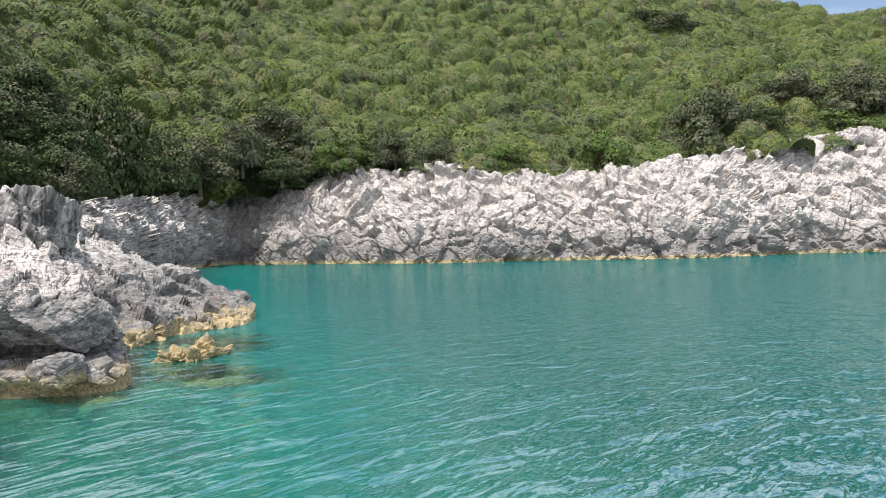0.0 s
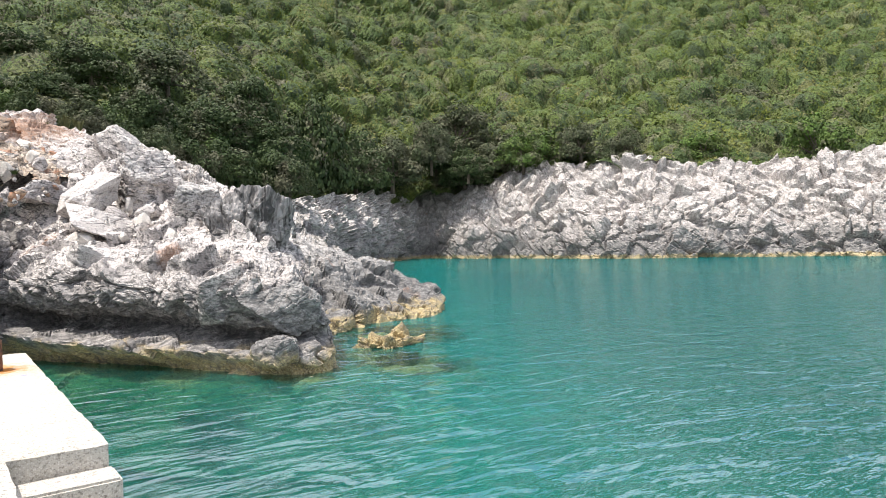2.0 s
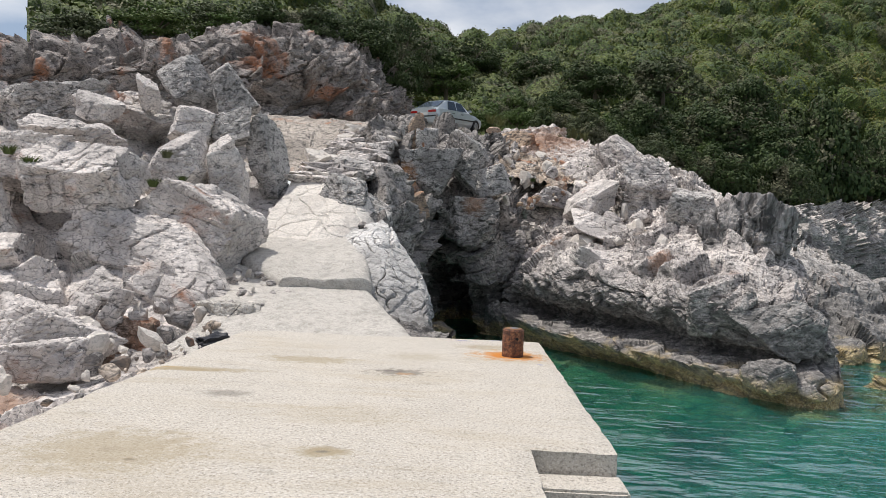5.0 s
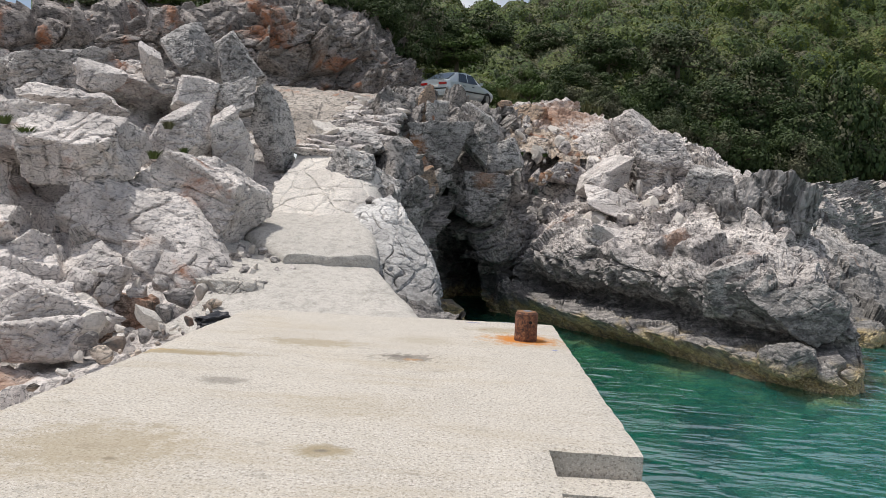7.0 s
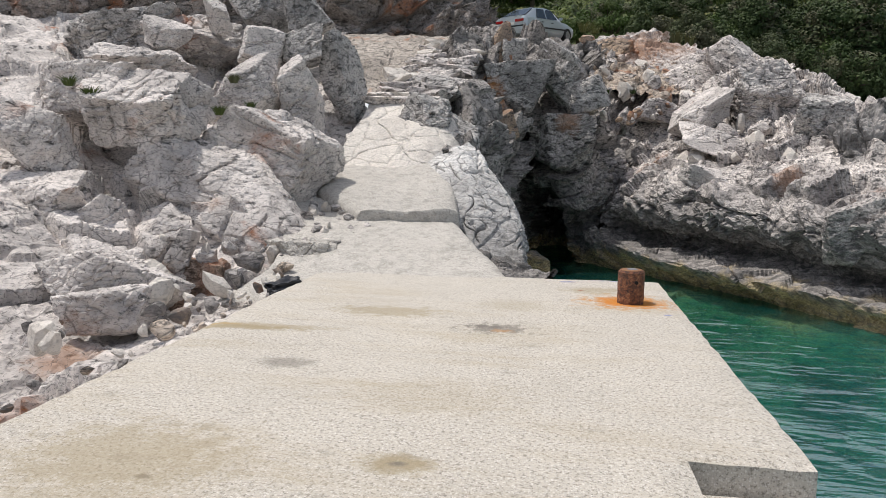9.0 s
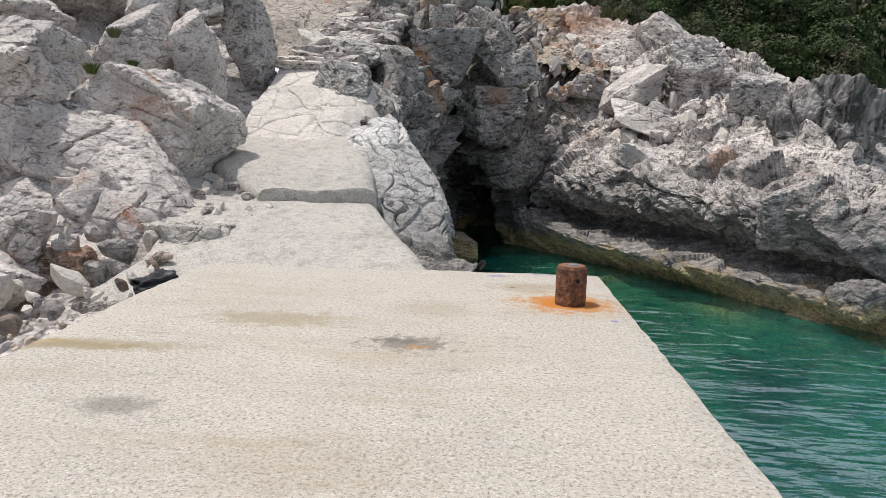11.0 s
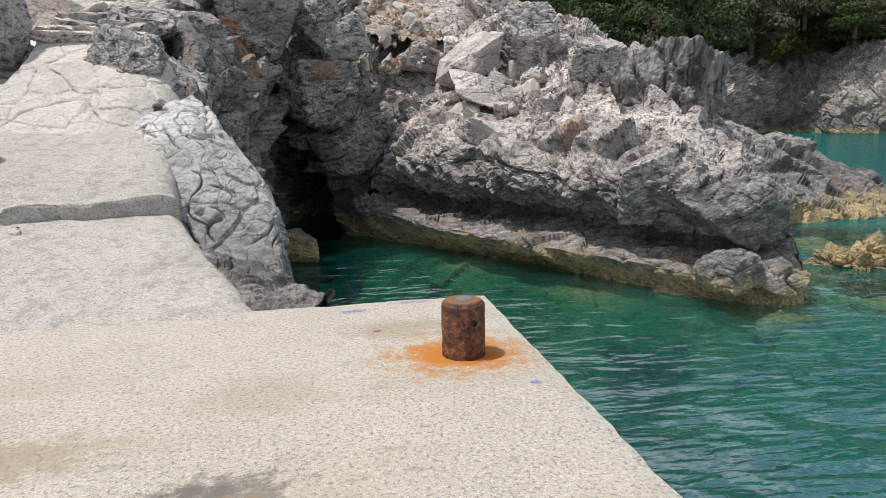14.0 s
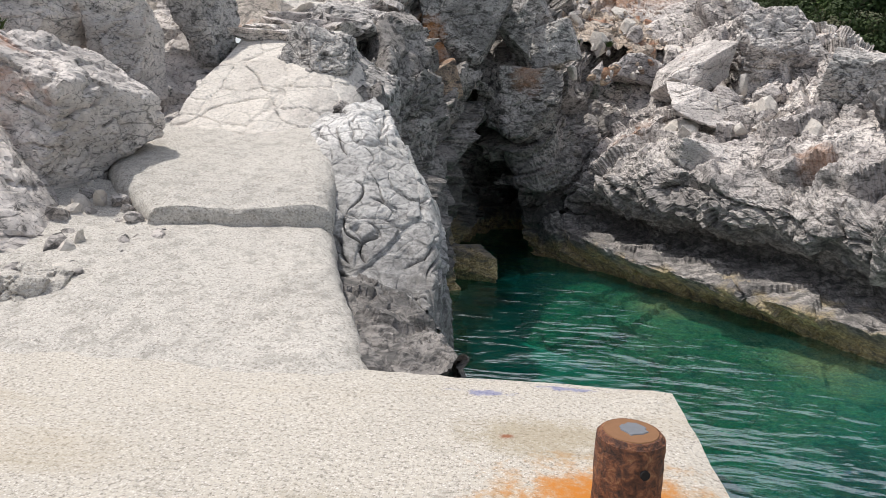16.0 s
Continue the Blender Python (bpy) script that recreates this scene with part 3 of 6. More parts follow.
HEAD_10 = [(0.17, 21.3, 3.97), (1.87, 20, 3.87), (3.68, 20, 4.74), (5.35, 19, 4.98), (6.67, 17, 4.6), (7, 14, 3.66), (7.82, 12.4, 2.96), (9.03, 12, 2.14), (10.2, 13, 1.74), (8.6, 14, 2), (10.4, 17, 1.7)]
HEAD_11 = [(-0.7, 24.3, 6.55), (1, 23, 6.45), (3.38, 24, 7.17), (5.19, 24, 6.69), (7.2, 21, 5.7), (7.71, 17, 4.4), (8.56, 15, 3.34), (9.66, 14, 2.41), (11.37, 15.5, 2.13), (9, 16, 2), (11, 19, 1.5)]
HEAD_12 = [(-1.74, 26.8, 7.73), (-0.04, 25.5, 7.63), (3.76, 27, 8.22), (3.5, 28, 4.5), (5.5, 25, 2.5), (7, 20, 1.5), (8, 18, 1), (8.6, 17.5, 1), (9, 18.5, 0.8), (10, 20, 0.5), (12, 22, 0.3)]
HEAD = (HEAD_1, HEAD_2, HEAD_3, HEAD_4, HEAD_5, HEAD_6, HEAD_7, HEAD_8, HEAD_9, HEAD_10, HEAD_11, HEAD_12)
CAVE_1 = [(-3.2, 5, -3.6), (-2.7, 7.2, -3.6), (-2.75, 10, -3.6), (-3, 13, -3.6), (-2.9, 17, -3.6), (-1.6, 20, -3.6), (-0.5, 19, -3.6), (-0.3, 15.6, -3.6), (1.6, 15.1, -3.6)]
CAVE_2 = [(-3.2, 5, -1.2), (-2.7, 7.2, -1.2), (-2.75, 10, -1.2), (-3, 13, -1.2), (-2.9, 17, -1.2), (-1.6, 20, -1.2), (-0.5, 19, -1.2), (-0.3, 15.6, -1.2), (1.6, 15.1, -1.2)]
CAVE_3 = [(-3.5, 5.2, 0.3), (-2.8, 7.2, 0.2), (-2.8, 10, 0.3), (-3.05, 13, 0.6), (-2.9, 17, 0.7), (-1.7, 20, 0.3), (-0.6, 18.5, -0.2), (-0.35, 15.9, -0.8), (1.5, 15.3, -0.8)]
CAVE_4 = [(-3.9, 5.6, 1.1), (-2.9, 7.4, 1), (-2.85, 10, 1.1), (-2.95, 13, 1.2), (-2.7, 16.5, 1.3), (-1.7, 16.5, 0.9), (-0.9, 15, -0.2), (-0.4, 14.8, -0.7), (1.5, 15.3, -0.4)]
CAVE_5 = [(-4.3, 6.2, 1.75), (-3.4, 7.8, 1.7), (-3.2, 10, 2), (-3.1, 12.6, 2.3), (-2.7, 15.5, 2.3), (-1.8, 15.2, 1.9), (-1, 14.5, 1.1), (-0.2, 14.6, 0.6), (1.7, 15.7, 0.4)]
CAVE_6 = [(-4.7, 7, 2.4), (-4, 8.2, 2.4), (-3.9, 10.3, 3.3), (-3.6, 12.3, 3.4), (-2.8, 13.2, 2.9), (-2, 13.9, 2.7), (-1.1, 14.5, 2.5), (-0.3, 15.4, 2.2), (2.2, 17.1, 2)]
CAVE_7 = [(-5, 8, 3), (-4.6, 8.8, 3), (-4.6, 11, 4), (-4.3, 13, 4.6), (-3.4, 15, 4.6), (-2.2, 16, 4.4), (-1, 16.5, 4), (0, 17.5, 3.6), (1.2, 18.5, 3)]
CAVE_8 = [(-5.2, 9, 3.5), (-5, 10, 3.7), (-5, 12, 4.6), (-4.7, 14.2, 5.5), (-3.4, 16.2, 6), (-2, 17.5, 5.9), (-0.8, 19, 5.6), (0.5, 20.5, 5.2), (3.2, 22, 4.8)]
CAVE_9 = [(-5.3, 10, 4), (-5.2, 11, 4.2), (-5.2, 13, 5.2), (-4.8, 16, 6.3), (-3.3, 18.5, 6.6), (-1.8, 20, 6.6), (-0.2, 21.5, 6.6), (1.2, 23.5, 6.6), (3.5, 25, 6.2)]
CAVE = (CAVE_1, CAVE_2, CAVE_3, CAVE_4, CAVE_5, CAVE_6, CAVE_7, CAVE_8, CAVE_9)
SPIT_1 = [(7.3, 10.7, -3.5), (9.5, 9.5, -3.5), (12, 12.5, -3.5), (15, 13, -3.5), (19.5, 14, -3.5), (20.5, 17, -3.5), (22, 26, -3.5)]
SPIT_2 = [(7.8, 11.7, -2.02), (10, 10.5, -2.02), (12.94, 12.86, -2.02), (15.35, 13.12, -2.02), (18.19, 13.99, -2.02), (19.8, 16.8, -2.02), (21.5, 26, -2.02)]
SPIT_3 = [(9.66, 14.2, -1.25), (11.86, 13, -1.25), (13.88, 13.5, -1.32), (16.6, 14.5, -1.53), (19.2, 15.4, -1.5), (19.5, 17, -1.4), (21, 26, -1)]
SPIT_4 = [(10.47, 16.2, -0.34), (12.67, 15, -0.34), (14.8, 15.5, -0.61), (17.31, 16, -0.96), (19.45, 16.2, -1.19), (19, 18, -1), (20.5, 27, 0)]
SPIT_5 = [(10.75, 19.2, 1.38), (12.95, 18, 1.38), (15.35, 18, 0.92), (17.63, 18, 0.14), (19.76, 17.5, -0.83), (18.5, 20, -0.6), (20, 28, 1)]
SPIT_6 = [(5.8, 23.2, 2), (8, 22, 2), (10.5, 22, 1.6), (13, 22, 1), (16, 21, 0.3), (18.5, 24, 0.3), (20, 32, 2)]
SPIT_7 = [(6.8, 31.2, 2.6), (9, 30, 2.6), (12, 30, 2.6), (15, 30, 2.4), (18, 30, 2.2), (21, 34, 2.5), (24, 42, 4)]
SPIT = (SPIT_1, SPIT_2, SPIT_3, SPIT_4, SPIT_5, SPIT_6, SPIT_7)
FAR_1 = [(21.6, 39.1, -4), (37.3, 60.7, -4), (69.6, 89.5, -4), (73.5, 79.1, -4), (77.1, 69.3, -4), (84, 51.1, -4), (97.3, 38.3, -4), (105.6, 22.9, -4), (129.8, 11, -4), (142.6, -2, -4), (149.3, -21.8, -4), (157.2, -33.6, -4)]
FAR_2 = [(22, 40, -2), (38, 62, -2), (70.8, 91.3, -2), (74.8, 80.7, -2), (78.5, 70.7, -2), (85.5, 52.2, -2), (99, 39.1, -2), (107.5, 23.5, -2), (132.1, 11.4, -2), (145.2, -1.8, -2), (152, -22, -2), (160, -34, -2)]
FAR_3 = [(22.5, 41.1, 0.2), (38.9, 63.6, 1), (72.4, 93.5, 2.2), (76.4, 82.7, 2.8), (80.3, 72.5, 3.1), (87.4, 53.6, 3.1), (101.2, 40.2, 2.8), (109.9, 24.2, 3.3), (135, 11.9, 4.9), (148.3, -1.6, 5.5), (155.3, -22.2, 5.7), (163.5, -34.5, 5.9)]
FAR_4 = [(23.6, 43.6, 2.9), (40.7, 67.1, 4.7), (75.8, 98.4, 7.2), (80, 87.1, 8.5), (84.1, 76.4, 9.2), (91.5, 56.6, 9.2), (106, 42.7, 8.6), (115.1, 25.9, 9.6), (141.4, 13, 13.2), (155.3, -1.2, 14.4), (162.7, -22.7, 14.9), (171.2, -35.6, 15.3)]
FAR_5 = [(25.2, 47.2, 5.4), (43.4, 72.2, 8.1), (80.8, 105.5, 12), (85.3, 93.5, 13.9), (89.6, 82.1, 15), (97.5, 61.1, 15), (113, 46.2, 14), (122.6, 28.3, 15.6), (150.7, 14.6, 21), (165.5, -0.5, 22.9), (173.3, -23.5, 23.6), (182.4, -37.1, 24.3)]
FAR = (FAR_1, FAR_2, FAR_3, FAR_4, FAR_5)
LEFT_1 = [(-4.7, -16, -0.6), (-4.7, -8, -0.5), (-4.72, -4, -0.35), (-4.85, -1.5, -0.2), (-5.1, 0, 0.05), (-5.2, 2, 0.5), (-6, 4.5, 1.25), (-6.3, 6, 1.8), (-6.3, 8, 3.1)]
LEFT_2 = [(-7, -16, -0.8), (-7, -8, -0.7), (-6.8, -4, -0.6), (-6.8, -1.2, -0.45), (-6.5, 0.3, 0), (-6.6, 1.3, 0.8), (-6.9, 4, 1.3), (-7.1, 6, 1.8), (-7, 8, 3.3)]
LEFT_3 = [(-9.5, -16, -0.8), (-9.5, -8, -0.6), (-9, -3, -0.3), (-8.6, -0.5, 0.3), (-8.2, 0.8, 0.5), (-8.5, 2.2, 1.4), (-8.6, 4.6, 2.1), (-8.4, 7, 2.9), (-8, 9, 3.9)]
LEFT_4 = [(-14, -16, 0), (-13, -8, 0.3), (-12, -2, 0.7), (-11.5, 1, 1.5), (-11, 3, 1.8), (-10.5, 5, 2.6), (-10.5, 7, 3.1), (-10, 9, 3.7), (-9.3, 11, 4.7)]
LEFT_5 = [(-18, -14, 2), (-17, -6, 2.2), (-16, 0, 2.8), (-15, 4, 3.4), (-14.5, 7, 4.2), (-14, 9, 4.8), (-13.5, 12, 5.6), (-12, 15, 6.2), (-10, 17, 6.6)]
LEFT_6 = [(-26, -14, 5), (-25, -4, 5.5), (-24, 3, 6), (-22, 9, 6.6), (-20, 13, 7), (-18, 16, 7), (-16, 18, 7), (-13, 20, 7), (-10, 21, 6.9)]
LEFT = (LEFT_1, LEFT_2, LEFT_3, LEFT_4, LEFT_5, LEFT_6)
ROAD_1 = [(-9, 8.5, 3.6), (-6.6, 8.4, 3.2), (-4.4, 9, 3.2), (-4.3, 10.8, 3.8)]
ROAD_2 = [(-9, 12, 5), (-6.5, 11.5, 4.5), (-4.3, 12.5, 4.5), (-4, 14, 4.9)]
ROAD_3 = [(-11, 16, 6.4), (-6.5, 15.5, 5.9), (-4, 17, 6.1), (-2.8, 18.8, 6.2)]
ROAD_4 = [(-13, 19, 6.9), (-6, 19, 6.7), (-2.5, 21.2, 6.8), (0.5, 23.5, 6.85)]
ROAD_5 = [(-16, 22, 7.1), (-6, 24, 7.1), (-1, 26, 7.2), (3, 28, 7.2)]
ROAD_6 = [(-20, 27, 7.4), (-6, 30, 7.5), (-1, 31, 7.6), (3, 33, 7.4)]
ROAD_7 = [(-20, 36, 8.4), (-6, 36, 8.5), (-1, 36, 8.6), (3, 37, 8)]
ROAD = (ROAD_1, ROAD_2, ROAD_3, ROAD_4, ROAD_5, ROAD_6, ROAD_7)
CLIFF_1 = [(-21.1, 10, 2.1), (-17.1, 14.3, 5), (-13.3, 17.4, 5.9), (-8.5, 20, 6.5), (-5.4, 24.6, 7.5), (-4.9, 32.7, 8.9)]
CLIFF_2 = [(-21.6, 10.4, 4.4), (-17.4, 14.7, 6.4), (-13.5, 17.9, 7.5), (-8.6, 20.5, 8.3), (-5.5, 25.1, 8.9), (-5.1, 32.7, 9.8)]
CLIFF_3 = [(-22.1, 10.9, 6.6), (-17.7, 15.1, 8.2), (-13.7, 18.3, 9.5), (-8.8, 21, 10.5), (-5.9, 25.6, 9.9), (-5.4, 33.2, 10.6)]
CLIFF_4 = [(-24.6, 13.6, 8), (-19.8, 18.5, 9.8), (-15.3, 22, 11.5), (-9.5, 23.9, 12.3), (-6.3, 28.5, 11.5), (-5.6, 35.7, 11.8)]
CLIFF = (CLIFF_1, CLIFF_2, CLIFF_3, CLIFF_4)
STRIPED_1 = [(-5.03, 5.5, 1.14), (-4.16, 4.6, 0.95), (-3.79, 3.6, 0.4), (-3.54, 3, -0.18), (-3.25, 2.4, -0.48), (-2.76, 1.8, -0.53)]
STRIPED_2 = [(-4.39, 5.7, 1.58), (-3.63, 4.7, 1.4), (-3.29, 3.75, 0.74), (-3.02, 3.15, 0.22), (-2.76, 2.55, -0.13), (-2.27, 1.95, -0.24)]
STRIPED_3 = [(-3.6, 6.2, 1.99), (-3.15, 5.2, 1.56), (-2.74, 4.2, 0.93), (-2.45, 3.5, 0.32), (-2.3, 2.9, -0.08), (-2.04, 2.1, -0.3)]
STRIPED_4 = [(-3.26, 6.8, 1.55), (-2.66, 5.8, 0.98), (-2.21, 4.8, 0.52), (-1.99, 4, 0.12), (-1.91, 3.2, -0.27), (-1.87, 2.3, -0.39)]
STRIPED_5 = [(-2.5, 8.6, -2.8), (-2.2, 7.5, -2.8), (-2, 6.2, -2.8), (-1.85, 5.2, -2.8), (-1.7, 4.2, -2.8), (-1.5, 3, -2.8)]
STRIPED = (STRIPED_1, STRIPED_2, STRIPED_3, STRIPED_4, STRIPED_5)
SCREE = [
    [(-0.44, 16, 3.45), (1.44, 16, 2.95), (3.04, 17, 3.01)],
    [(-0.36, 19, 4.82), (2, 19.5, 4.64), (4.17, 20, 4.47)],
    [(0.38, 22.5, 6.35), (2.36, 23, 6.29), (4.5, 23.5, 6.1)],
    [(-0.22, 24.5, 7.27), (2.34, 25.5, 7.37), (4.35, 26, 7.28)],
]
EDGE_STONES = [
    [(-5.9, 0.3, 0.1), (-5.0, 0.3, 0.1)],
    [(-5.9, 1.4, 0.35), (-4.9, 1.4, 0.3)],
    [(-6, 2.3, 0.58), (-4.9, 2.1, 0.45)],
    [(-6.3, 3.4, 0.95), (-5.7, 3.2, 0.9)],
]
SHORE_STONES = [
    [(-8.2, -4.5, -0.4), (-5.2, -4.5, -0.4)],
    [(-8, -2.5, -0.3), (-5.2, -2.5, -0.3)],
    [(-7.6, -1, -0.2), (-5.4, -0.8, -0.1)],
    [(-7.3, 0.2, 0.4), (-5.6, 0.4, 0.2)],
]
RIM_STONES = [
    [(-5.4, -7.5, -0.3), (-4.86, -7.5, -0.16)],
    [(-5.4, -5, -0.26), (-4.88, -5, -0.12)],
    [(-5.5, -2.5, -0.2), (-4.95, -2.5, -0.08)],
    [(-5.6, -0.3, 0.02), (-5.0, -0.4, -0.02)],
]
FOOT_STONES = [
    [(2.23, 13, 1.15), (4.15, 11.4, 1.22), (5.73, 10, 1.65)],
    [(2.72, 15, 2.01), (4.73, 13, 2.14), (6.46, 11, 2.15)],
    [(3.24, 17, 2.77), (4.97, 15, 2.75), (6.47, 13, 2.51)],
]
RAMP_1 = [(-5.9, -1.2, -0.3), (-3.5, -0.9, -0.16), (-1.9, -0.6, -0.16), (-1.85, -0.6, -0.6)]
RAMP_2 = [(-5.6, -0.4, -0.05), (-3.5, -0.15, 0.012), (-2.14, 0.02, 0.0), (-2.08, 0.02, -0.5)]
RAMP_3 = [(-5.7, 0.6, 0.2), (-3.7, 0.7, 0.19), (-2.5, 0.95, 0.14), (-2.42, 0.95, -0.4)]
RAMP_4 = [(-6, 1.5, 0.48), (-3.9, 1.6, 0.36), (-2.76, 1.6, 0.25), (-2.68, 1.6, -0.35)]
RAMP_5 = [(-6.2, 2.3, 0.68), (-4.1, 2.45, 0.48), (-3.06, 2.52, 0.36), (-2.98, 2.52, -0.3)]
RAMP_6 = [(-6.5, 3.2, 0.98), (-4.4, 3.2, 0.58), (-3.3, 3.3, 0.42), (-3.22, 3.3, -0.25)]
RAMP = (RAMP_1, RAMP_2, RAMP_3, RAMP_4, RAMP_5, RAMP_6)
UPPER_1 = [(-4.94, 2.34, -0.25), (-4.88, 2.31, 0.3), (-4.05, 2.7, 0.3), (-3.27, 3.12, 0.3), (-3.24, 3.14, 0)]
UPPER_2 = [(-4.93, 2.31, -0.1), (-4.87, 2.28, 0.45), (-4.05, 2.66, 0.45), (-3.27, 3.09, 0.45), (-3.22, 3.12, 0)]
UPPER_3 = [(-4.93, 2.31, 0.11), (-4.87, 2.28, 0.66), (-4.05, 2.66, 0.66), (-3.27, 3.1, 0.65), (-3.22, 3.14, 0)]
UPPER_4 = [(-5.01, 2.43, 0.18), (-4.95, 2.4, 0.73), (-4.1, 2.8, 0.73), (-3.29, 3.2, 0.71), (-3.24, 3.24, 0.05)]
UPPER_5 = [(-5.86, 3.23, 0.45), (-5.8, 3.2, 1), (-4.4, 3.5, 0.98), (-3.42, 3.8, 0.95), (-3.36, 3.84, 0.2)]
UPPER_6 = [(-6.76, 4.53, 0.62), (-6.7, 4.5, 1.3), (-5, 4.7, 1.28), (-3.72, 4.8, 1.28), (-3.66, 4.84, 0.4)]
UPPER_7 = [(-7.16, 5.63, 0.71), (-7.1, 5.6, 1.52), (-5.3, 5.6, 1.5), (-3.95, 5.7, 1.46), (-3.9, 5.74, 0.5)]
UPPER_8 = [(-7.16, 6.23, 0.7), (-7.1, 6.2, 1.5), (-5.3, 6.2, 1.5), (-3.95, 6.3, 1.46), (-3.9, 6.3, 0.5)]
UPPER = (UPPER_1, UPPER_2, UPPER_3, UPPER_4, UPPER_5, UPPER_6, UPPER_7, UPPER_8)
WET_1 = [(-3.2, 2.9, 0.05), (-2.75, 1.7, -0.02), (-2.48, 0.9, -0.05), (-2.2, 0.06, -0.05)]
WET_2 = [(-2.6, 2.7, -0.1), (-2.15, 1.6, -0.12), (-1.85, 0.8, -0.1), (-1.6, 0.06, -0.07)]
WET_3 = [(-2, 2.6, -0.45), (-1.7, 1.5, -0.35), (-1.5, 0.8, -0.25), (-1.3, 0.1, -0.12)]
WET_4 = [(-1.8, 2.6, -2.8), (-1.45, 1.5, -2.8), (-1.25, 0.8, -2.8), (-1.1, 0.1, -2.8)]
WET = (WET_1, WET_2, WET_3, WET_4)
SLAB_1 = [(-6.32, 5.2, 1.43), (-5.47, 5.2, 1.39), (-4.57, 5.2, 1.38), (-3.87, 5.3, 0.88), (-3.47, 5.3, -0.72)]
SLAB_2 = [(-6.36, 6.2, 2.05), (-5.53, 6.2, 2.05), (-4.37, 6.2, 2.06), (-3.67, 6.3, 1.56), (-3.27, 6.3, -0.04)]
SLAB_3 = [(-6.22, 7.2, 2.71), (-5.56, 7.2, 2.72), (-4.45, 7.4, 2.74), (-3.75, 7.5, 2.24), (-3.35, 7.5, 0.64)]
SLAB_4 = [(-6.32, 8.4, 3.24), (-5.7, 8.4, 3.25), (-4.82, 8.6, 3.27), (-4.12, 8.7, 2.77), (-3.72, 8.7, 1.17)]
SLAB = (SLAB_1, SLAB_2, SLAB_3, SLAB_4)
HILL_1 = [(-21.8, 19.3, 7.9), (-18.5, 21.3, 8.6), (-15, 22.9, 8.9), (-10.8, 27.4, 8.1), (-7.4, 33.2, 7.9), (-1.1, 34.6, 7.5), (3.5, 32.4, 7.2), (7.6, 29.7, 7), (13.1, 32.3, 5.4), (31.4, 61.7, 4.9), (57.9, 90.8, 6.9), (83.9, 93.5, 9.5), (92.5, 75.9, 11.4), (97.6, 60.3, 12.2), (110.9, 50.7, 11.4), (121.3, 38, 10.8), (131.6, 26.6, 15.1), (144.7, 14.3, 16.6), (163.5, 0.1, 18.3), (173.9, -11.4, 19.3), (183.4, -24.3, 20.3)]
HILL_2 = [(-26.7, 26.5, 12.1), (-22.6, 29, 12.6), (-18.5, 31.6, 12.8), (-13.1, 36.7, 11.9), (-8.8, 43.3, 11.8), (-1.1, 45.9, 11.3), (4.8, 45, 11.3), (10.6, 43.5, 11.4), (18.1, 47.6, 10.1), (37.3, 74.8, 11.5), (64, 101.4, 16.1), (93.3, 105.2, 20.9), (104.1, 86.7, 22.2), (111, 70, 22.5), (125.2, 58.6, 21.9), (136.6, 44.3, 21.2), (147.4, 31.2, 25.2), (160.8, 17.2, 26.1), (179.7, 1.2, 27.8), (189.5, -11.4, 28.8), (198.4, -25.4, 30)]
HILL_3 = [(-34, 37.4, 18.4), (-28.8, 40.6, 18.2), (-23.7, 44.6, 18.1), (-16.6, 50.7, 17.1), (-10.9, 58.4, 17), (-1.1, 62.8, 16.2), (6.8, 64, 16.7), (15, 64.3, 17.7), (25.5, 70.6, 17.6), (46.1, 94.6, 20.9), (73.2, 117.3, 27.7), (107.5, 122.7, 35.8), (121.5, 102.9, 36.7), (131.1, 84.6, 36.4), (146.8, 70.6, 35.9), (159.7, 53.6, 34.8), (171.1, 38, 37.8), (185.1, 21.4, 36.9), (203.9, 2.9, 37.8), (212.9, -11.4, 38.3), (220.9, -26.9, 39.5)]
HILL_4 = [(-44.2, 52.6, 29.0), (-37.3, 56.7, 27.5), (-31, 62.7, 26.8), (-21.4, 70.1, 26.1), (-13.9, 79.5, 26.2), (-1.1, 86.3, 25.1), (9.6, 90.3, 27.0), (21.1, 93.2, 29.5), (35.9, 102.4, 31.9), (58.3, 122, 37.8), (85.9, 139.4, 46.7), (127.1, 146.9, 60.2), (145.6, 125.4, 60.6), (159, 104.9, 59.4), (176.8, 87.2, 58.9), (191.7, 66.5, 57.1), (204, 47.4, 58.1), (218.9, 27.4, 53.9), (237.6, 5.3, 53.3), (245.4, -11.4, 52.8), (252, -29.1, 53.7)]
HILL_5 = [(-54.4, 67.7, 41.1), (-45.9, 72.8, 37.9), (-38.3, 80.8, 36.5), (-26.3, 89.5, 36.0), (-16.8, 100.5, 36.3), (-1.1, 109.8, 34.8), (12.4, 116.7, 38.4), (27.3, 122, 42.6), (46.2, 134.3, 48.7), (70.5, 149.4, 57.2), (98.7, 161.5, 67.5), (146.8, 171.2, 87.1), (169.7, 147.9, 87.2), (186.9, 125.2, 85.0), (206.7, 103.8, 84.5), (223.6, 79.4, 81.8), (236.9, 56.8, 80.1), (252.6, 33.3, 72.1), (271.2, 7.6, 69.6), (277.9, -11.4, 67.9), (283.2, -31.3, 68.4)]
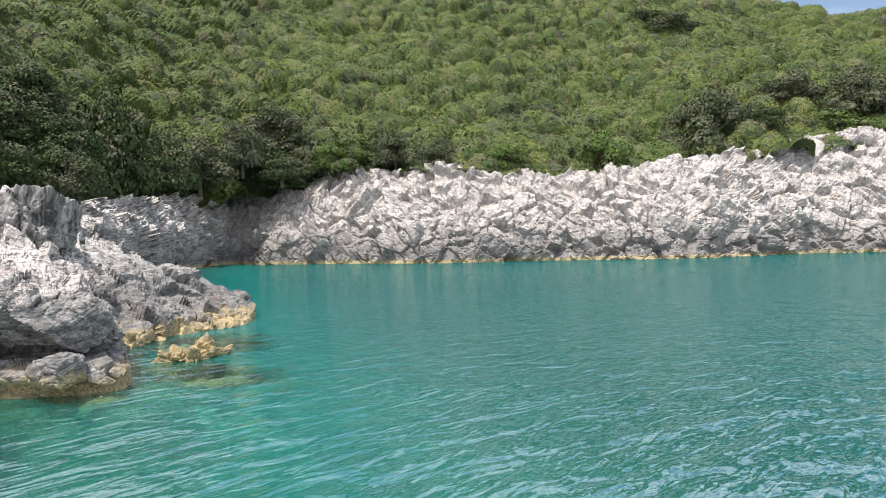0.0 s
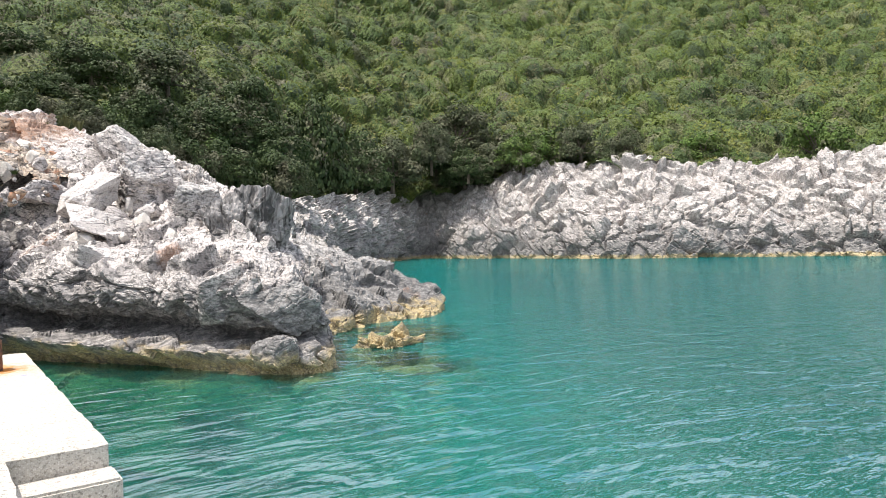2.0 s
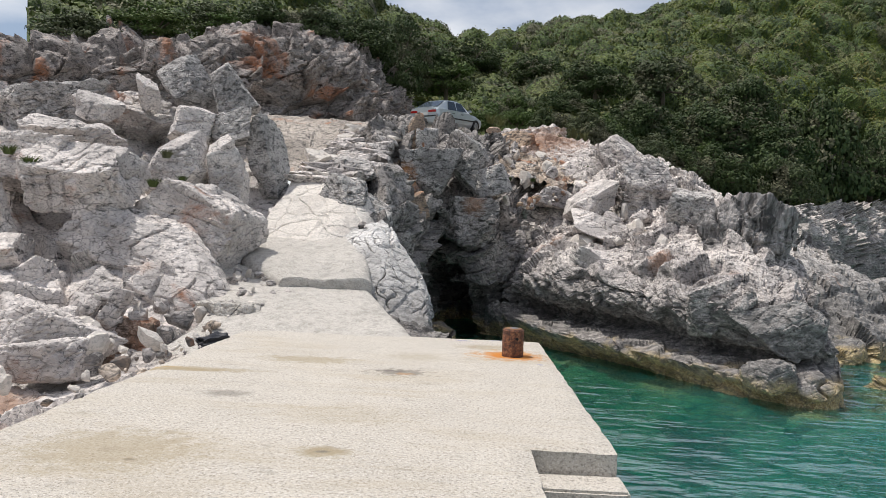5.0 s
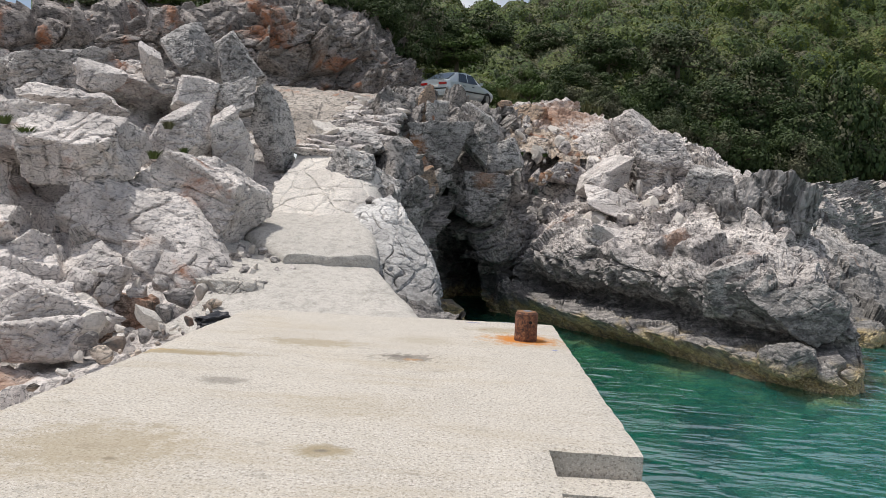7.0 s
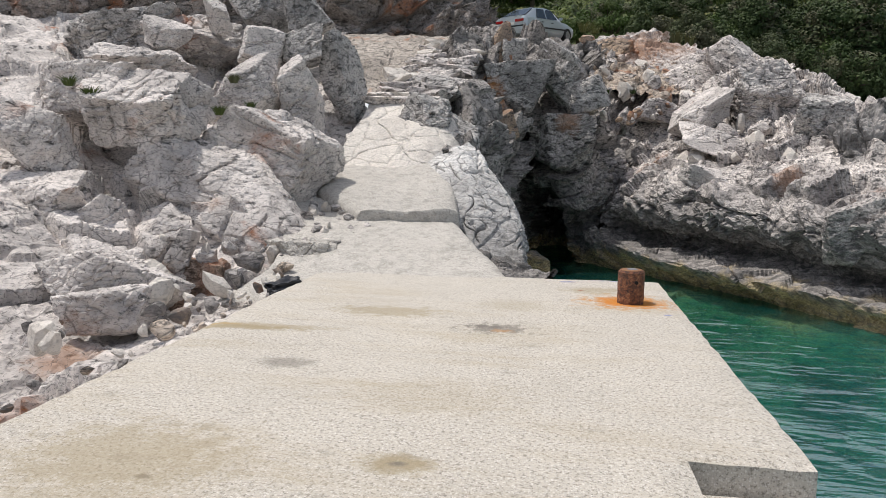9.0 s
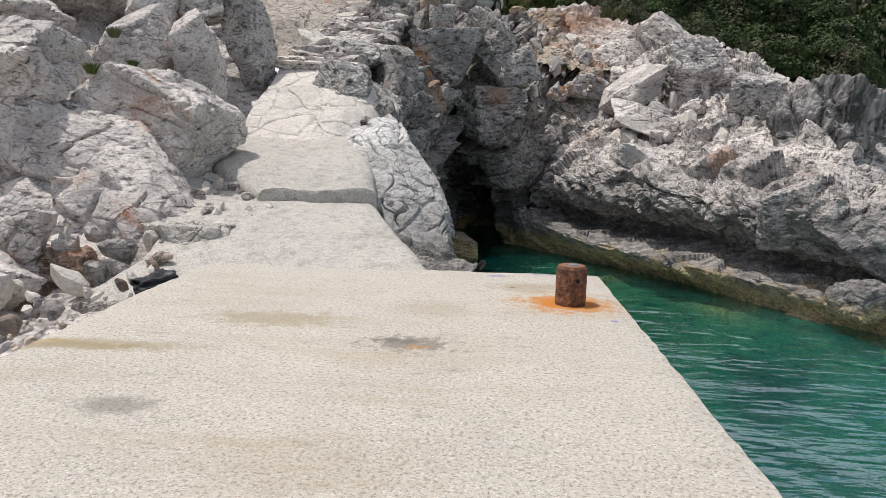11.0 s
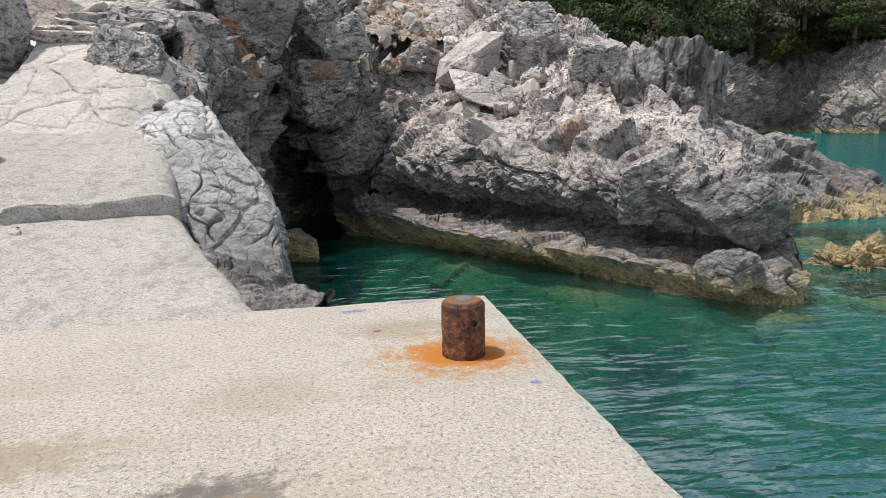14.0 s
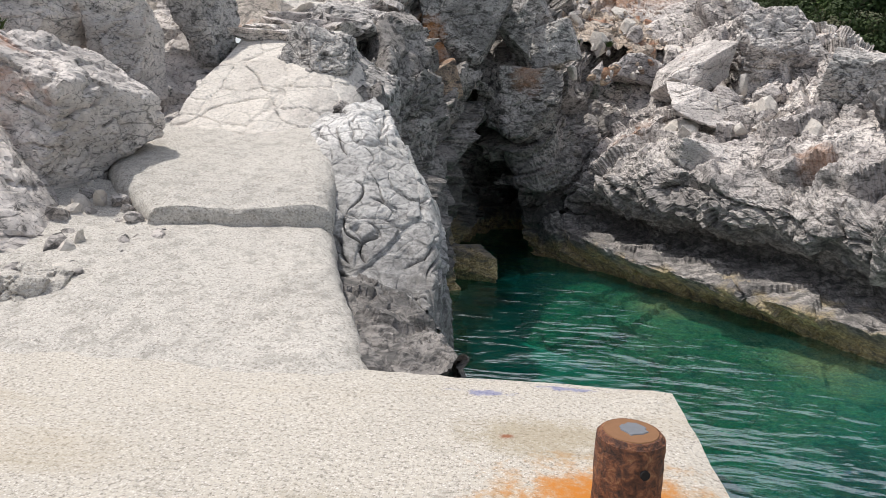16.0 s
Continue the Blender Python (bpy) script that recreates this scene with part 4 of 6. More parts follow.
HILL_6 = [(-62.6, 79.8, 50.5), (-52.7, 85.7, 46.0), (-44.2, 95.2, 44.1), (-30.1, 105, 43.8), (-19.2, 117.3, 44.5), (-1.1, 128.6, 42.7), (14.6, 137.8, 47.6), (32.2, 145.1, 53.3), (54.5, 159.8, 62.2), (80.2, 171.3, 71.8), (108.9, 179.1, 82.3), (162.5, 190.7, 106.6), (189.1, 165.9, 106.6), (209.2, 141.4, 103.9), (230.7, 117.1, 103.2), (249.2, 89.7, 99.8), (263.2, 64.4, 96.2), (279.6, 38.1, 85.4), (298.2, 9.5, 81.3), (303.9, -11.4, 78.7), (308.1, -33, 78.8)]
HILL_7 = [(-72.8, 94.9, 52.0), (-61.3, 101.8, 46.9), (-51.5, 113.3, 44.6), (-35, 124.4, 43.9), (-22.1, 138.4, 44.0), (-1.1, 152.1, 41.6), (17.3, 164.1, 46.8), (38.3, 174, 53.4), (64.9, 191.7, 62.9), (92.4, 198.7, 71.0), (121.6, 201.2, 79.6), (182.2, 214.9, 104.7), (213.2, 188.4, 105.3), (237.2, 161.7, 102.9), (260.6, 133.7, 101.6), (281.2, 102.7, 97.5), (296.2, 73.8, 93.1), (313.3, 44, 80.5), (331.8, 11.9, 74.9), (336.4, -11.4, 71.4), (339.3, -35.2, 70.9)]
HILL = (HILL_1, HILL_2, HILL_3, HILL_4, HILL_5, HILL_6, HILL_7)


def crevices(p, size, seed, width=0.10, stretch=(0.55, 1.0, 2.2)):
    """1 along thin wandering clefts that follow the beds, falling to 0 beside them."""
    q = (p @ BEDS) / size * stretch
    q = q + 0.35 * np.stack([value_noise(q * 2.1, seed + 1), value_noise(q * 2.1 + 30, seed + 2), value_noise(q * 2.1 + 60, seed + 3)], 1)
    return np.exp(-np.abs(value_noise(q, seed)) / width)


def rough_rock(big=1.6, seed=0, amount=1.0, flat=0.55):
    def relief(p):
        blocks = fracture(p, big * 1.5, seed, 1.5, 1.5, 0.6, 0.03, flat) + 0.9 * fracture(p, big * 0.55, seed + 7, 1.3, 1.3, 0.6, 0.04, flat)
        patchy = 0.15 + 0.85 * np.clip(value_noise(p * 0.9 / big, seed + 4) * 1.4 + 0.4, 0, 1)
        small = patchy * 0.8 * fracture(p, big * 0.19, seed + 9, 1.1, 1.3, 0.6, 0.05, flat)
        rills = patchy * 0.018 * big * np.exp(-np.abs(value_noise((p + 0.2 * fbm(p, seed + 6, 2)[:, None]) * (3.4, 3.4, 0.8) / big, seed + 12)) / 0.10)
        return amount * (blocks + small - rills - 0.10 * big * crevices(p, big * 0.9, seed + 15, 0.05) + 0.03 * big * fbm(p * 2.2 / big, seed + 2, 5, 0.6))
    return relief


headland = sheet("rock_headland", loft(HEAD, 340, 460), ROCK, lambda p: (0.4 + 0.6 * np.clip((p[:, 2] + 1.0) / 0.8, 0, 1)) * rough_rock(0.8, 1, 0.75)(p) - 0.08)
tagged(headland, "pale fractured limestone headland with an ochre tide band", "rock", kind="structure")
cave = sheet("rock_cave", loft(CAVE, 200, 240), ROCK_DARK_SHADED, rough_rock(1.4, 5, 0.8))
tagged(cave, "limestone walls of a narrow sea cave, its shade in their dark grey", "rock", kind="structure")
spit = sheet("rock_spit", loft(SPIT, 130, 220), ROCK_GREY, rough_rock(0.9, 9, 0.7, 0.95))
tagged(spit, "low grey rock spit with yellow algae at the waterline", "rock", kind="structure")
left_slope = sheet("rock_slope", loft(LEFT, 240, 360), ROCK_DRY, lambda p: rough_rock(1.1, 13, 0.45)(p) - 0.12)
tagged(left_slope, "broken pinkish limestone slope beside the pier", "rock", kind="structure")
far_shore = sheet("rock_far_shore", loft(FAR, 150, 900), ROCK_FAR, lambda p: rough_rock(2.0, 17, 0.9, 0.85)(p) + 1.1 * fbm(p * 0.10, 18, 3) + 0.5 * fracture(p, 6.5, 19, 1.0, 1.2, 0.4, 0.05, 0.5))
tagged(far_shore, "pale jagged limestone shore across the bay", "rock", kind="structure")
terrace = sheet("road", loft(ROAD, 70, 110), ROCK_TRACK, rough_rock(0.6, 19, 0.25))
tagged(terrace, "gravel track on a terrace above the rocks", "road", kind="structure")
cliff = sheet("rock_cutting", loft(CLIFF, 150, 280), ROCK_CUT, rough_rock(1.2, 23, 0.9))
tagged(cliff, "steep grey rock cutting beside the track", "rock", kind="structure")


def cross_cracks(p, seed):
    """1 along thin wavy cracks that run level across the ridge, each of limited length."""
    wave = value_noise(p * 1.6, seed) + 0.35 * value_noise(p * 5.0, seed + 1)
    phase = (p @ np.array((0.25, -0.35, 1.0))) / 0.17 + 1.1 * wave
    gate = np.clip(2.2 * value_noise(p * (2.4, 2.4, 3.5), seed + 2) + 0.75, 0, 1)
    long_phase = (p @ np.array((0.9, 0.5, 0.15))) / 0.42 + 0.9 * value_noise(p * 2.3, seed + 3)
    upright = np.exp(-np.abs(np.sin(np.pi * long_phase)) / 0.06) * np.clip(3 * value_noise(p * 2.0, seed + 4) - 0.1, 0, 1)
    return np.clip((p[:, 2] + 0.75) / 0.3, 0, 1) * np.maximum(gate * np.exp(-np.abs(np.sin(np.pi * phase)) / 0.17), upright)


striped = sheet("rock_ridge", loft(STRIPED, 300, 300), ROCK_PALE_GREY, lambda p: 0.16 * rough_rock(0.7, 29, 1.0)(p) - 0.13 * cross_cracks(p, 33))
tagged(striped, "pale grey furrowed rock ridge beside the concrete path", "rock", kind="structure")
limeslab = sheet("rock_path_slab", loft(SLAB, 140, 120), ROCK_PALE, lambda p: 0.13 * fracture(p, 0.95, 31, 0.3, 0.25, 0.9, 0.02, 0.9) + 0.02 * fbm(p * 3, 3) - 0.045 * crevices(p, 1.1, 35, 0.022, (1.0, 1.0, 1.0)))
tagged(limeslab, "smooth white limestone slab with cracks on the path", "rock", kind="structure")

# ---- hillside ----
def canopy_relief(p):
    """Rounded shrub crowns pressed together, of uneven size."""
    q = p * (1, 1, 0.7)
    big, _, r1, _ = cells(q / 6.4, 43)
    small, _, r2, _ = cells(q / 2.7, 47)
    a = (1.2 + 4.2 * r1[:, 0]) * np.sqrt(np.clip(1 - (big / 0.66) ** 2, 0, 1))
    b = (1.3 + 1.2 * r2[:, 0]) * np.sqrt(np.clip(1 - (small / 0.62) ** 2, 0, 1))
    near = np.clip((np.hypot(p[:, 0] + 1, p[:, 1] + 11) - 40) / 50, 0.12, 1)
    return near * np.maximum(a, b) - 1.0 + 0.3 * fbm(p * 0.9, 44, 4) + 1.0 * fbm(p * 0.05, 41, 3)


hill_grid = loft(HILL, 270, 620)
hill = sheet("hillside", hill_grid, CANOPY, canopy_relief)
tagged(hill, "steep hillside covered with green maquis scrub", "hill", kind="structure")


def leaf_cloud(centres, radii, per, leaf, rng, squash=0.8):
    """Leaves as small bent quads, scattered over the outer half of many rounded crowns."""
    n = len(centres) * per
    c = np.repeat(centres, per, axis=0)
    r = np.repeat(radii, per)
    d = rng.normal(size=(n, 3))
    d[:, 2] = np.abs(d[:, 2]) * 1.1 - 0.25
    d /= np.linalg.norm(d, axis=1, keepdims=True)
    lump = 1 + 0.28 * value_noise(d * 2.2 + c * 0.7, 51)
    p = c + d * (r * lump * (0.72 + 0.32 * rng.random(n)))[:, None] * (1, 1, squash)
    nrm = d + 0.38 * rng.normal(size=(n, 3))
    nrm /= np.linalg.norm(nrm, axis=1, keepdims=True)
    s = np.cross(nrm, rng.normal(size=(n, 3)))
    s /= np.linalg.norm(s, axis=1, keepdims=True)
    t = np.cross(nrm, s)
    w = (leaf * (0.6 + 0.8 * rng.random(n)) * np.clip(r / radii.mean(), 0.6, 1.5))[:, None]
    quad = np.stack([p - s * w, p + t * w * 0.75 - nrm * w * 0.2, p + s * w, p - t * w * 0.75 - nrm * w * 0.2], 1)
    return quad.reshape(-1, 3), np.arange(n * 4).reshape(n, 4)


rng = np.random.default_rng(4)
crowns = hill_grid + normals_of(hill_grid) * canopy_relief(hill_grid.reshape(-1, 3)).reshape(*hill_grid.shape[:2], 1)
crown_normals = normals_of(crowns)


def leaf_fur(g, nrm, count, leaf, rng):
    """Leaf sprays lying loosely on a bumpy sheet."""
    a, b, c = g[:-1, :-1], g[1:, :-1], g[:-1, 1:]
    w = np.linalg.norm(np.cross(b - a, c - a), axis=2).ravel()
    k = rng.choice(len(w), count, p=w / w.sum())
    i, j = np.unravel_index(k, a.shape[:2])
    u, v = rng.random((2, count, 1))
    p = g[i, j] * (1 - u) * (1 - v) + g[i + 1, j] * u * (1 - v) + g[i, j + 1] * (1 - u) * v + g[i + 1, j + 1] * u * v
    n = nrm[i, j] + 0.55 * rng.normal(size=(count, 3))
    n /= np.linalg.norm(n, axis=1, keepdims=True)
    s = np.cross(n, rng.normal(size=(count, 3)))
    s /= np.linalg.norm(s, axis=1, keepdims=True)
    t = np.cross(n, s)
    size = (leaf * (0.5 + rng.random(count) ** 2))[:, None]
    p = p + nrm[i, j] * (0.45 * rng.random((count, 1)))
    quad = np.stack([p - s * size, p + t * size * 0.8 - n * size * 0.25, p + s * size, p - t * size * 0.8 - n * size * 0.25], 1)
    return quad.reshape(-1, 3), np.arange(count * 4).reshape(count, 4)


scrub_v, scrub_f = leaf_fur(crowns[:232], crown_normals, 330000, 0.25, rng)
scrub = new("maquis_scrub", mesh_from("maquis_scrub", scrub_v, scrub_f, LEAF))
tagged(scrub, "dense green mediterranean scrub on the hillside", "scrub", kind="stuff")

# ---- pier ----
def block(x0, x1, y0, y1, z0, z1, bevel=0.02, rough=0.0, seed=0, cuts=1):
    bm = bmesh.new()
    bmesh.ops.create_cube(bm, size=1)
    for v in bm.verts:
        v.co = ((x0 + x1) / 2 + v.co.x * (x1 - x0), (y0 + y1) / 2 + v.co.y * (y1 - y0), (z0 + z1) / 2 + v.co.z * (z1 - z0))
    if cuts > 1:
        bmesh.ops.subdivide_edges(bm, edges=bm.edges[:], cuts=cuts, use_grid_fill=True)
    if bevel:
        sharp = [e for e in bm.edges if len(e.link_faces) == 2 and e.calc_face_angle(0) > 0.5]
        bmesh.ops.bevel(bm, geom=sharp, offset=bevel, segments=2, affect="EDGES")
    if rough:
        for v in bm.verts:
            v.co += rough * noise.noise_vector(v.co * 2.3 + Vector((seed, 0, 0)))
    return bm


pier = tagged(new("concrete_pier"), "pale pebbled concrete pier with steps down to the water", "pier")


def deck_mesh():
    """The walking slab, notched for the steps, with worn ragged rims."""
    bm = bmesh.new()
    xs = [-4.8 + 4.8 * k / 40 for k in range(41)]
    ys = [-24 + 18.25 * k / 90 for k in range(90)] + [-5.75 + 5.75 * k / 48 for k in range(49)]
    xs[34] = -0.668
    grid = {}
    for i, x in enumerate(xs):
        for j, y in enumerate(ys):
            if x <= -0.667 or y >= -5.7501:
                rim = x < -4.79 or (y >= -5.7501 and (x > -0.001 or y > -0.001)) or (y < -5.75 and x > -0.67) or (abs(y + 5.75) < 1e-4 and x > -0.67)
                dx, dy, dz = (0.022 * noise.noise_vector(Vector((x * 5, y * 5, 0)))) if rim else (0, 0, 0)
                z = 0.006 * noise.noise(Vector((x * 1.3, y * 1.3, 4))) - (0.014 + abs(dz) if rim else 0)
                grid[i, j] = bm.verts.new((x + dx, y + dy, z))
    for i in range(len(xs) - 1):
        for j in range(len(ys) - 1):
            c = [grid.get(k) for k in ((i, j), (i + 1, j), (i + 1, j + 1), (i, j + 1))]
            if all(c):
                bm.faces.new(c)
    rims = [e for e in bm.edges if e.is_boundary]
    for depth in (-0.02, -0.6, -3.2):
        new_edges = bmesh.ops.extrude_edge_only(bm, edges=rims)["geom"]
        for v in (g for g in new_edges if isinstance(g, bmesh.types.BMVert)):
            v.co.z = depth - 0.02 + 0.015 * noise.noise(v.co * 4)
        rims = [g for g in new_edges if isinstance(g, bmesh.types.BMEdge) and g.is_boundary]
    bmesh.ops.recalc_face_normals(bm, faces=bm.faces[:])
    return bm


part("deck", deck_mesh(), DECK, pier)
for k in range(9):
    part("step", block(-0.668, 0.03 + 0.012 * k, -5.75 - 0.34 * (k + 1), -5.754 - 0.34 * k, -3.4, -0.19 * (k + 1), 0.02, 0.008, k, 7), CONCRETE, pier)

# ---- concrete path ----
_k, _c, _n = concrete_material("weathered_concrete", (0.53, 0.50, 0.46))
OLD_CONCRETE = _k.done(_k.mix(_k.ramp(_k.noise(_k.place(), 6.0, 12, 0.82, 0.3), (0.43, 0.5), (0.50, 0.0)), _c, (0.24, 0.225, 0.20)), 0.93, _n)
ramp = sheet("concrete_ramp", loft(RAMP, 120, 130), OLD_CONCRETE, lambda p: 0.02 * fbm(p * 1.3, 61, 3) + 0.012 * fbm(p * 7, 62, 4))
tagged(ramp, "worn grey concrete ramp between pier and path", "ramp", kind="structure")
upper = sheet("concrete_path", loft(UPPER, 130, 110), OLD_CONCRETE, lambda p: 0.02 * fbm(p * 1.6, 63, 3) + 0.014 * fbm(p * 7, 64, 4))
tagged(upper, "raised concrete path slab with a broken front edge", "path", kind="structure")
wet = sheet("rock_by_pier", loft(WET, 80, 90), ROCK_DARK_SHADED, lambda p: 0.5 * rough_rock(0.35, 71, 1.0)(p))
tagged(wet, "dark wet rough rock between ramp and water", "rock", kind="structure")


# ---- boulders ----
def icosphere(level):
    bm = bmesh.new()
    bmesh.ops.create_icosphere(bm, subdivisions=level, radius=1)
    v = np.array([x.co for x in bm.verts])
    f = np.array([[y.index for y in x.verts] for x in bm.faces])
    bm.free()
    return v, f


SPHERES = {n: icosphere(n) for n in (2, 3, 4, 5, 6)}


def stone_mesh(name, size, seed, level, material, planes=11, grain=0.05, crack=0.0, furrow=0.0):
    """A chipped block: a ball cut by random planes, with worn edges, grain and joints."""
    d, f = SPHERES[level]
    r = np.random.default_rng(seed)
    n = r.normal(size=(planes, 3))
    n[:6] = np.concatenate([np.eye(3), -np.eye(3)]) + 0.28 * r.normal(size=(6, 3))
    n /= np.linalg.norm(n, axis=1, keepdims=True)
    off = np.concatenate([0.78 + 0.16 * r.random(6), 0.80 + 0.25 * r.random(planes - 6)])
    reach = 1 / np.maximum(d @ n.T / off, 1e-3)
    rad = -np.log(np.exp(-38 * np.minimum(reach, 2)).sum(1)) / 38
    p = d * rad[:, None] * size
    m = float(np.mean(size))
    away = d / np.linalg.norm(d, axis=1, keepdims=True)
    move = grain * m * fbm(p * 2.2 / m, seed, 6, 0.6)
    if crack:
        move = move + 0.75 * crack * fracture(p + seed, 0.55 * m, seed, 0.8, 0.8, 0.9, 0.05)
    if level > 3:
        move = move + 0.20 * fracture(p + seed, 0.5 * m, seed + 5, 0.8, 1.0, 0.7, 0.03) + 0.09 * fracture(p + seed, 0.2 * m, seed + 6, 0.8, 1.2, 0.8, 0.05) - 0.10 * m * crevices(p + seed, 0.7 * m, seed + 8, 0.05)
    if furrow:
        slit = np.exp(-np.abs(np.sin(p[:, 0] * 8.5 / m + 1.2 * value_noise(p * 1.3 / m, seed))) * 7)
        move = move - furrow * slit * np.clip(value_noise(p * (1.2, 3.0, 1.2) / m + 9, seed) + 0.75, 0, 1)
    return mesh_from(name, p + away * move[:, None], f, material)


def boulder(label, x, y, z, sx, sy, sz, seed, material, level=5, turn=(0, 0, 0), name="boulder", group="", **more):
    ob = new(name, stone_mesh(name, (sx, sy, sz), seed, level, material, **more))
    ob.matrix_world = pose(x, y, z, *turn)
    return tagged(ob, label, "boulder", group)


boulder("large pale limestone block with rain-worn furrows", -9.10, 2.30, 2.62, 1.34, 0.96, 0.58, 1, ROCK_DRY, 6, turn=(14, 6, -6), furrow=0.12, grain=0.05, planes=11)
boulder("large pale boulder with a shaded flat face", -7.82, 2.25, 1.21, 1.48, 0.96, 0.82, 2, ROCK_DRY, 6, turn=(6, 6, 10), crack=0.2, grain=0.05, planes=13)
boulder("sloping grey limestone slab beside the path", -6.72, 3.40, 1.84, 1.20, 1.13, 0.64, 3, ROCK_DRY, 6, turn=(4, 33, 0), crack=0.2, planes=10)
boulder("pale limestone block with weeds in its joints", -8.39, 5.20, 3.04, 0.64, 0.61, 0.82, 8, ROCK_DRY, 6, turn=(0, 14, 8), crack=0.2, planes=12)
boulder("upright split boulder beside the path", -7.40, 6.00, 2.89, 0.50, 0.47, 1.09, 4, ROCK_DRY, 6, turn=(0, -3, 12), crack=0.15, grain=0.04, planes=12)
boulder("dark rounded limestone boulder above the path", -6.88, 7.60, 3.38, 0.40, 0.37, 1.01, 5, ROCK_GREY, 6, turn=(0, -14, 0), crack=0.3)
boulder("grey limestone block lying on the slope", -8.79, 7.20, 4.42, 0.59, 0.55, 0.60, 6, ROCK_DRY, 6, turn=(0, 10, -12), planes=11)
boulder("grey limestone block lying on the slope", -7.88, 7.40, 4.37, 0.55, 0.52, 0.50, 7, ROCK_GREY, 6, turn=(0, -14, 5), planes=11)
boulder("leaning slab of grey rock", -10.42, 10.20, 6.21, 0.58, 0.45, 0.90, 9, ROCK_GREY, 6, turn=(0, -24, 6), planes=11)
boulder("leaning slab of grey rock", -8.83, 10.00, 5.90, 0.54, 0.51, 0.98, 10, ROCK_GREY, 6, turn=(0, -24, -4), planes=11)
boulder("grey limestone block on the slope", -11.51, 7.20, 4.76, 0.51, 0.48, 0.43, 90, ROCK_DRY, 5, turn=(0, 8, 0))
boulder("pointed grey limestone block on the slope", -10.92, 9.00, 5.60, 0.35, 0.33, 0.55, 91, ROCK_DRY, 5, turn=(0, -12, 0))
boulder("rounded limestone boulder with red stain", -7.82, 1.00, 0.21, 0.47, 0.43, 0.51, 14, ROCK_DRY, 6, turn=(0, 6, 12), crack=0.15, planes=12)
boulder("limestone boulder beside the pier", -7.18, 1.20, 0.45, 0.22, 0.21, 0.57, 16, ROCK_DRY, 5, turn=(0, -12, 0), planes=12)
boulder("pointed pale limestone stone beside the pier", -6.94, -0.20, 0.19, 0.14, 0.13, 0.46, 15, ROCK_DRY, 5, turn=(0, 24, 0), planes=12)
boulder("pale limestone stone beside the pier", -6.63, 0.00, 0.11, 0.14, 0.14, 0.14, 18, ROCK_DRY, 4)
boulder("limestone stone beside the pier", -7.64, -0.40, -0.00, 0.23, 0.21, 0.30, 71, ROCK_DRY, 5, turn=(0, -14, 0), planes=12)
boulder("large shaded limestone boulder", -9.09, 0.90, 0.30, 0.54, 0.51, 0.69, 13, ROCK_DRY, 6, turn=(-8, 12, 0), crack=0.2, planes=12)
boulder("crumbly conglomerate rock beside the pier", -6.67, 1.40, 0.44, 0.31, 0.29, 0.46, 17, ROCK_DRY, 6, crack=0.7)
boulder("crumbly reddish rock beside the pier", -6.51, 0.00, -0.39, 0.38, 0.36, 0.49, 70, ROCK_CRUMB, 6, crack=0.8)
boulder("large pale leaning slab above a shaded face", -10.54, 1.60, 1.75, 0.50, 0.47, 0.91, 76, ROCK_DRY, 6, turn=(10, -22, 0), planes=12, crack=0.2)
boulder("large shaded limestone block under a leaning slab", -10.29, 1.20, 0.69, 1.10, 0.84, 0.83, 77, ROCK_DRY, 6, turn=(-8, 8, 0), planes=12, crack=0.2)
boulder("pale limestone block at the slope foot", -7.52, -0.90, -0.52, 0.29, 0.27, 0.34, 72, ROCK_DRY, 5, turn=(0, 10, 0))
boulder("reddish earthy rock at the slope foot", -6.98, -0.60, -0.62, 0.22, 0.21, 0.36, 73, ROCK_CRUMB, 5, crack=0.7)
boulder("dark flat-topped ledge block with a rust stain", -2.90, 14.00, 3.95, 1.03, 0.97, 0.89, 31, ROCK_LEDGE, 6, planes=7, crack=0.15, grain=0.03)
boulder("dark flat-topped ledge block", -1.23, 14.20, 4.29, 0.35, 0.33, 0.71, 32, ROCK_LEDGE, 5, planes=7)
boulder("grey flat-topped ledge block", -4.87, 13.30, 4.37, 0.71, 0.67, 0.46, 74, ROCK_LEDGE, 5, planes=7)
boulder("split brown stone wedged in the cave roof", -3.18, 12.90, 2.68, 0.51, 0.48, 0.50, 39, ROCK_RUST, 5, turn=(0, -20, 20), planes=9)
boulder("pale tilted boulder on the headland", 3.60, 15.60, 3.23, 0.89, 0.84, 0.56, 43, ROCK_DRY, 6, turn=(0, -22, 10), planes=10)
boulder("pale flat boulder on the headland", 3.65, 14.20, 2.40, 1.08, 0.92, 0.33, 44, ROCK_DRY, 6, turn=(8, 14, 0), planes=10)
boulder("grey crest rock of the headland", 5.81, 16.00, 3.93, 1.40, 1.19, 1.21, 100, ROCK, 6, turn=(0, 18, 0), crack=0.4)
boulder("grey rugged rock beside the ribbed tower", 6.19, 11.80, 2.76, 0.86, 0.73, 0.79, 101, ROCK_GREY, 6, crack=0.5)
boulder("smooth pale plate of rock on the headland", 3.03, 11.80, 1.09, 0.78, 0.67, 0.40, 102, ROCK_DRY, 6, turn=(-10, 16, 0), planes=14)
boulder("grey rugged knob on the headland flank", 6.90, 6.10, -0.33, 0.92, 0.66, 0.69, 104, ROCK_GREY, 6, crack=0.5, planes=14)
boulder("rust-stained rock face on the headland", 5.17, 7.00, -0.02, 0.54, 0.51, 0.78, 105, ROCK, 6, crack=0.4, planes=13)
boulder("rounded grey boulder at the waterline", 6.11, 5.20, -1.33, 0.63, 0.57, 0.43, 106, ROCK_GREY, 6, planes=22, grain=0.09)
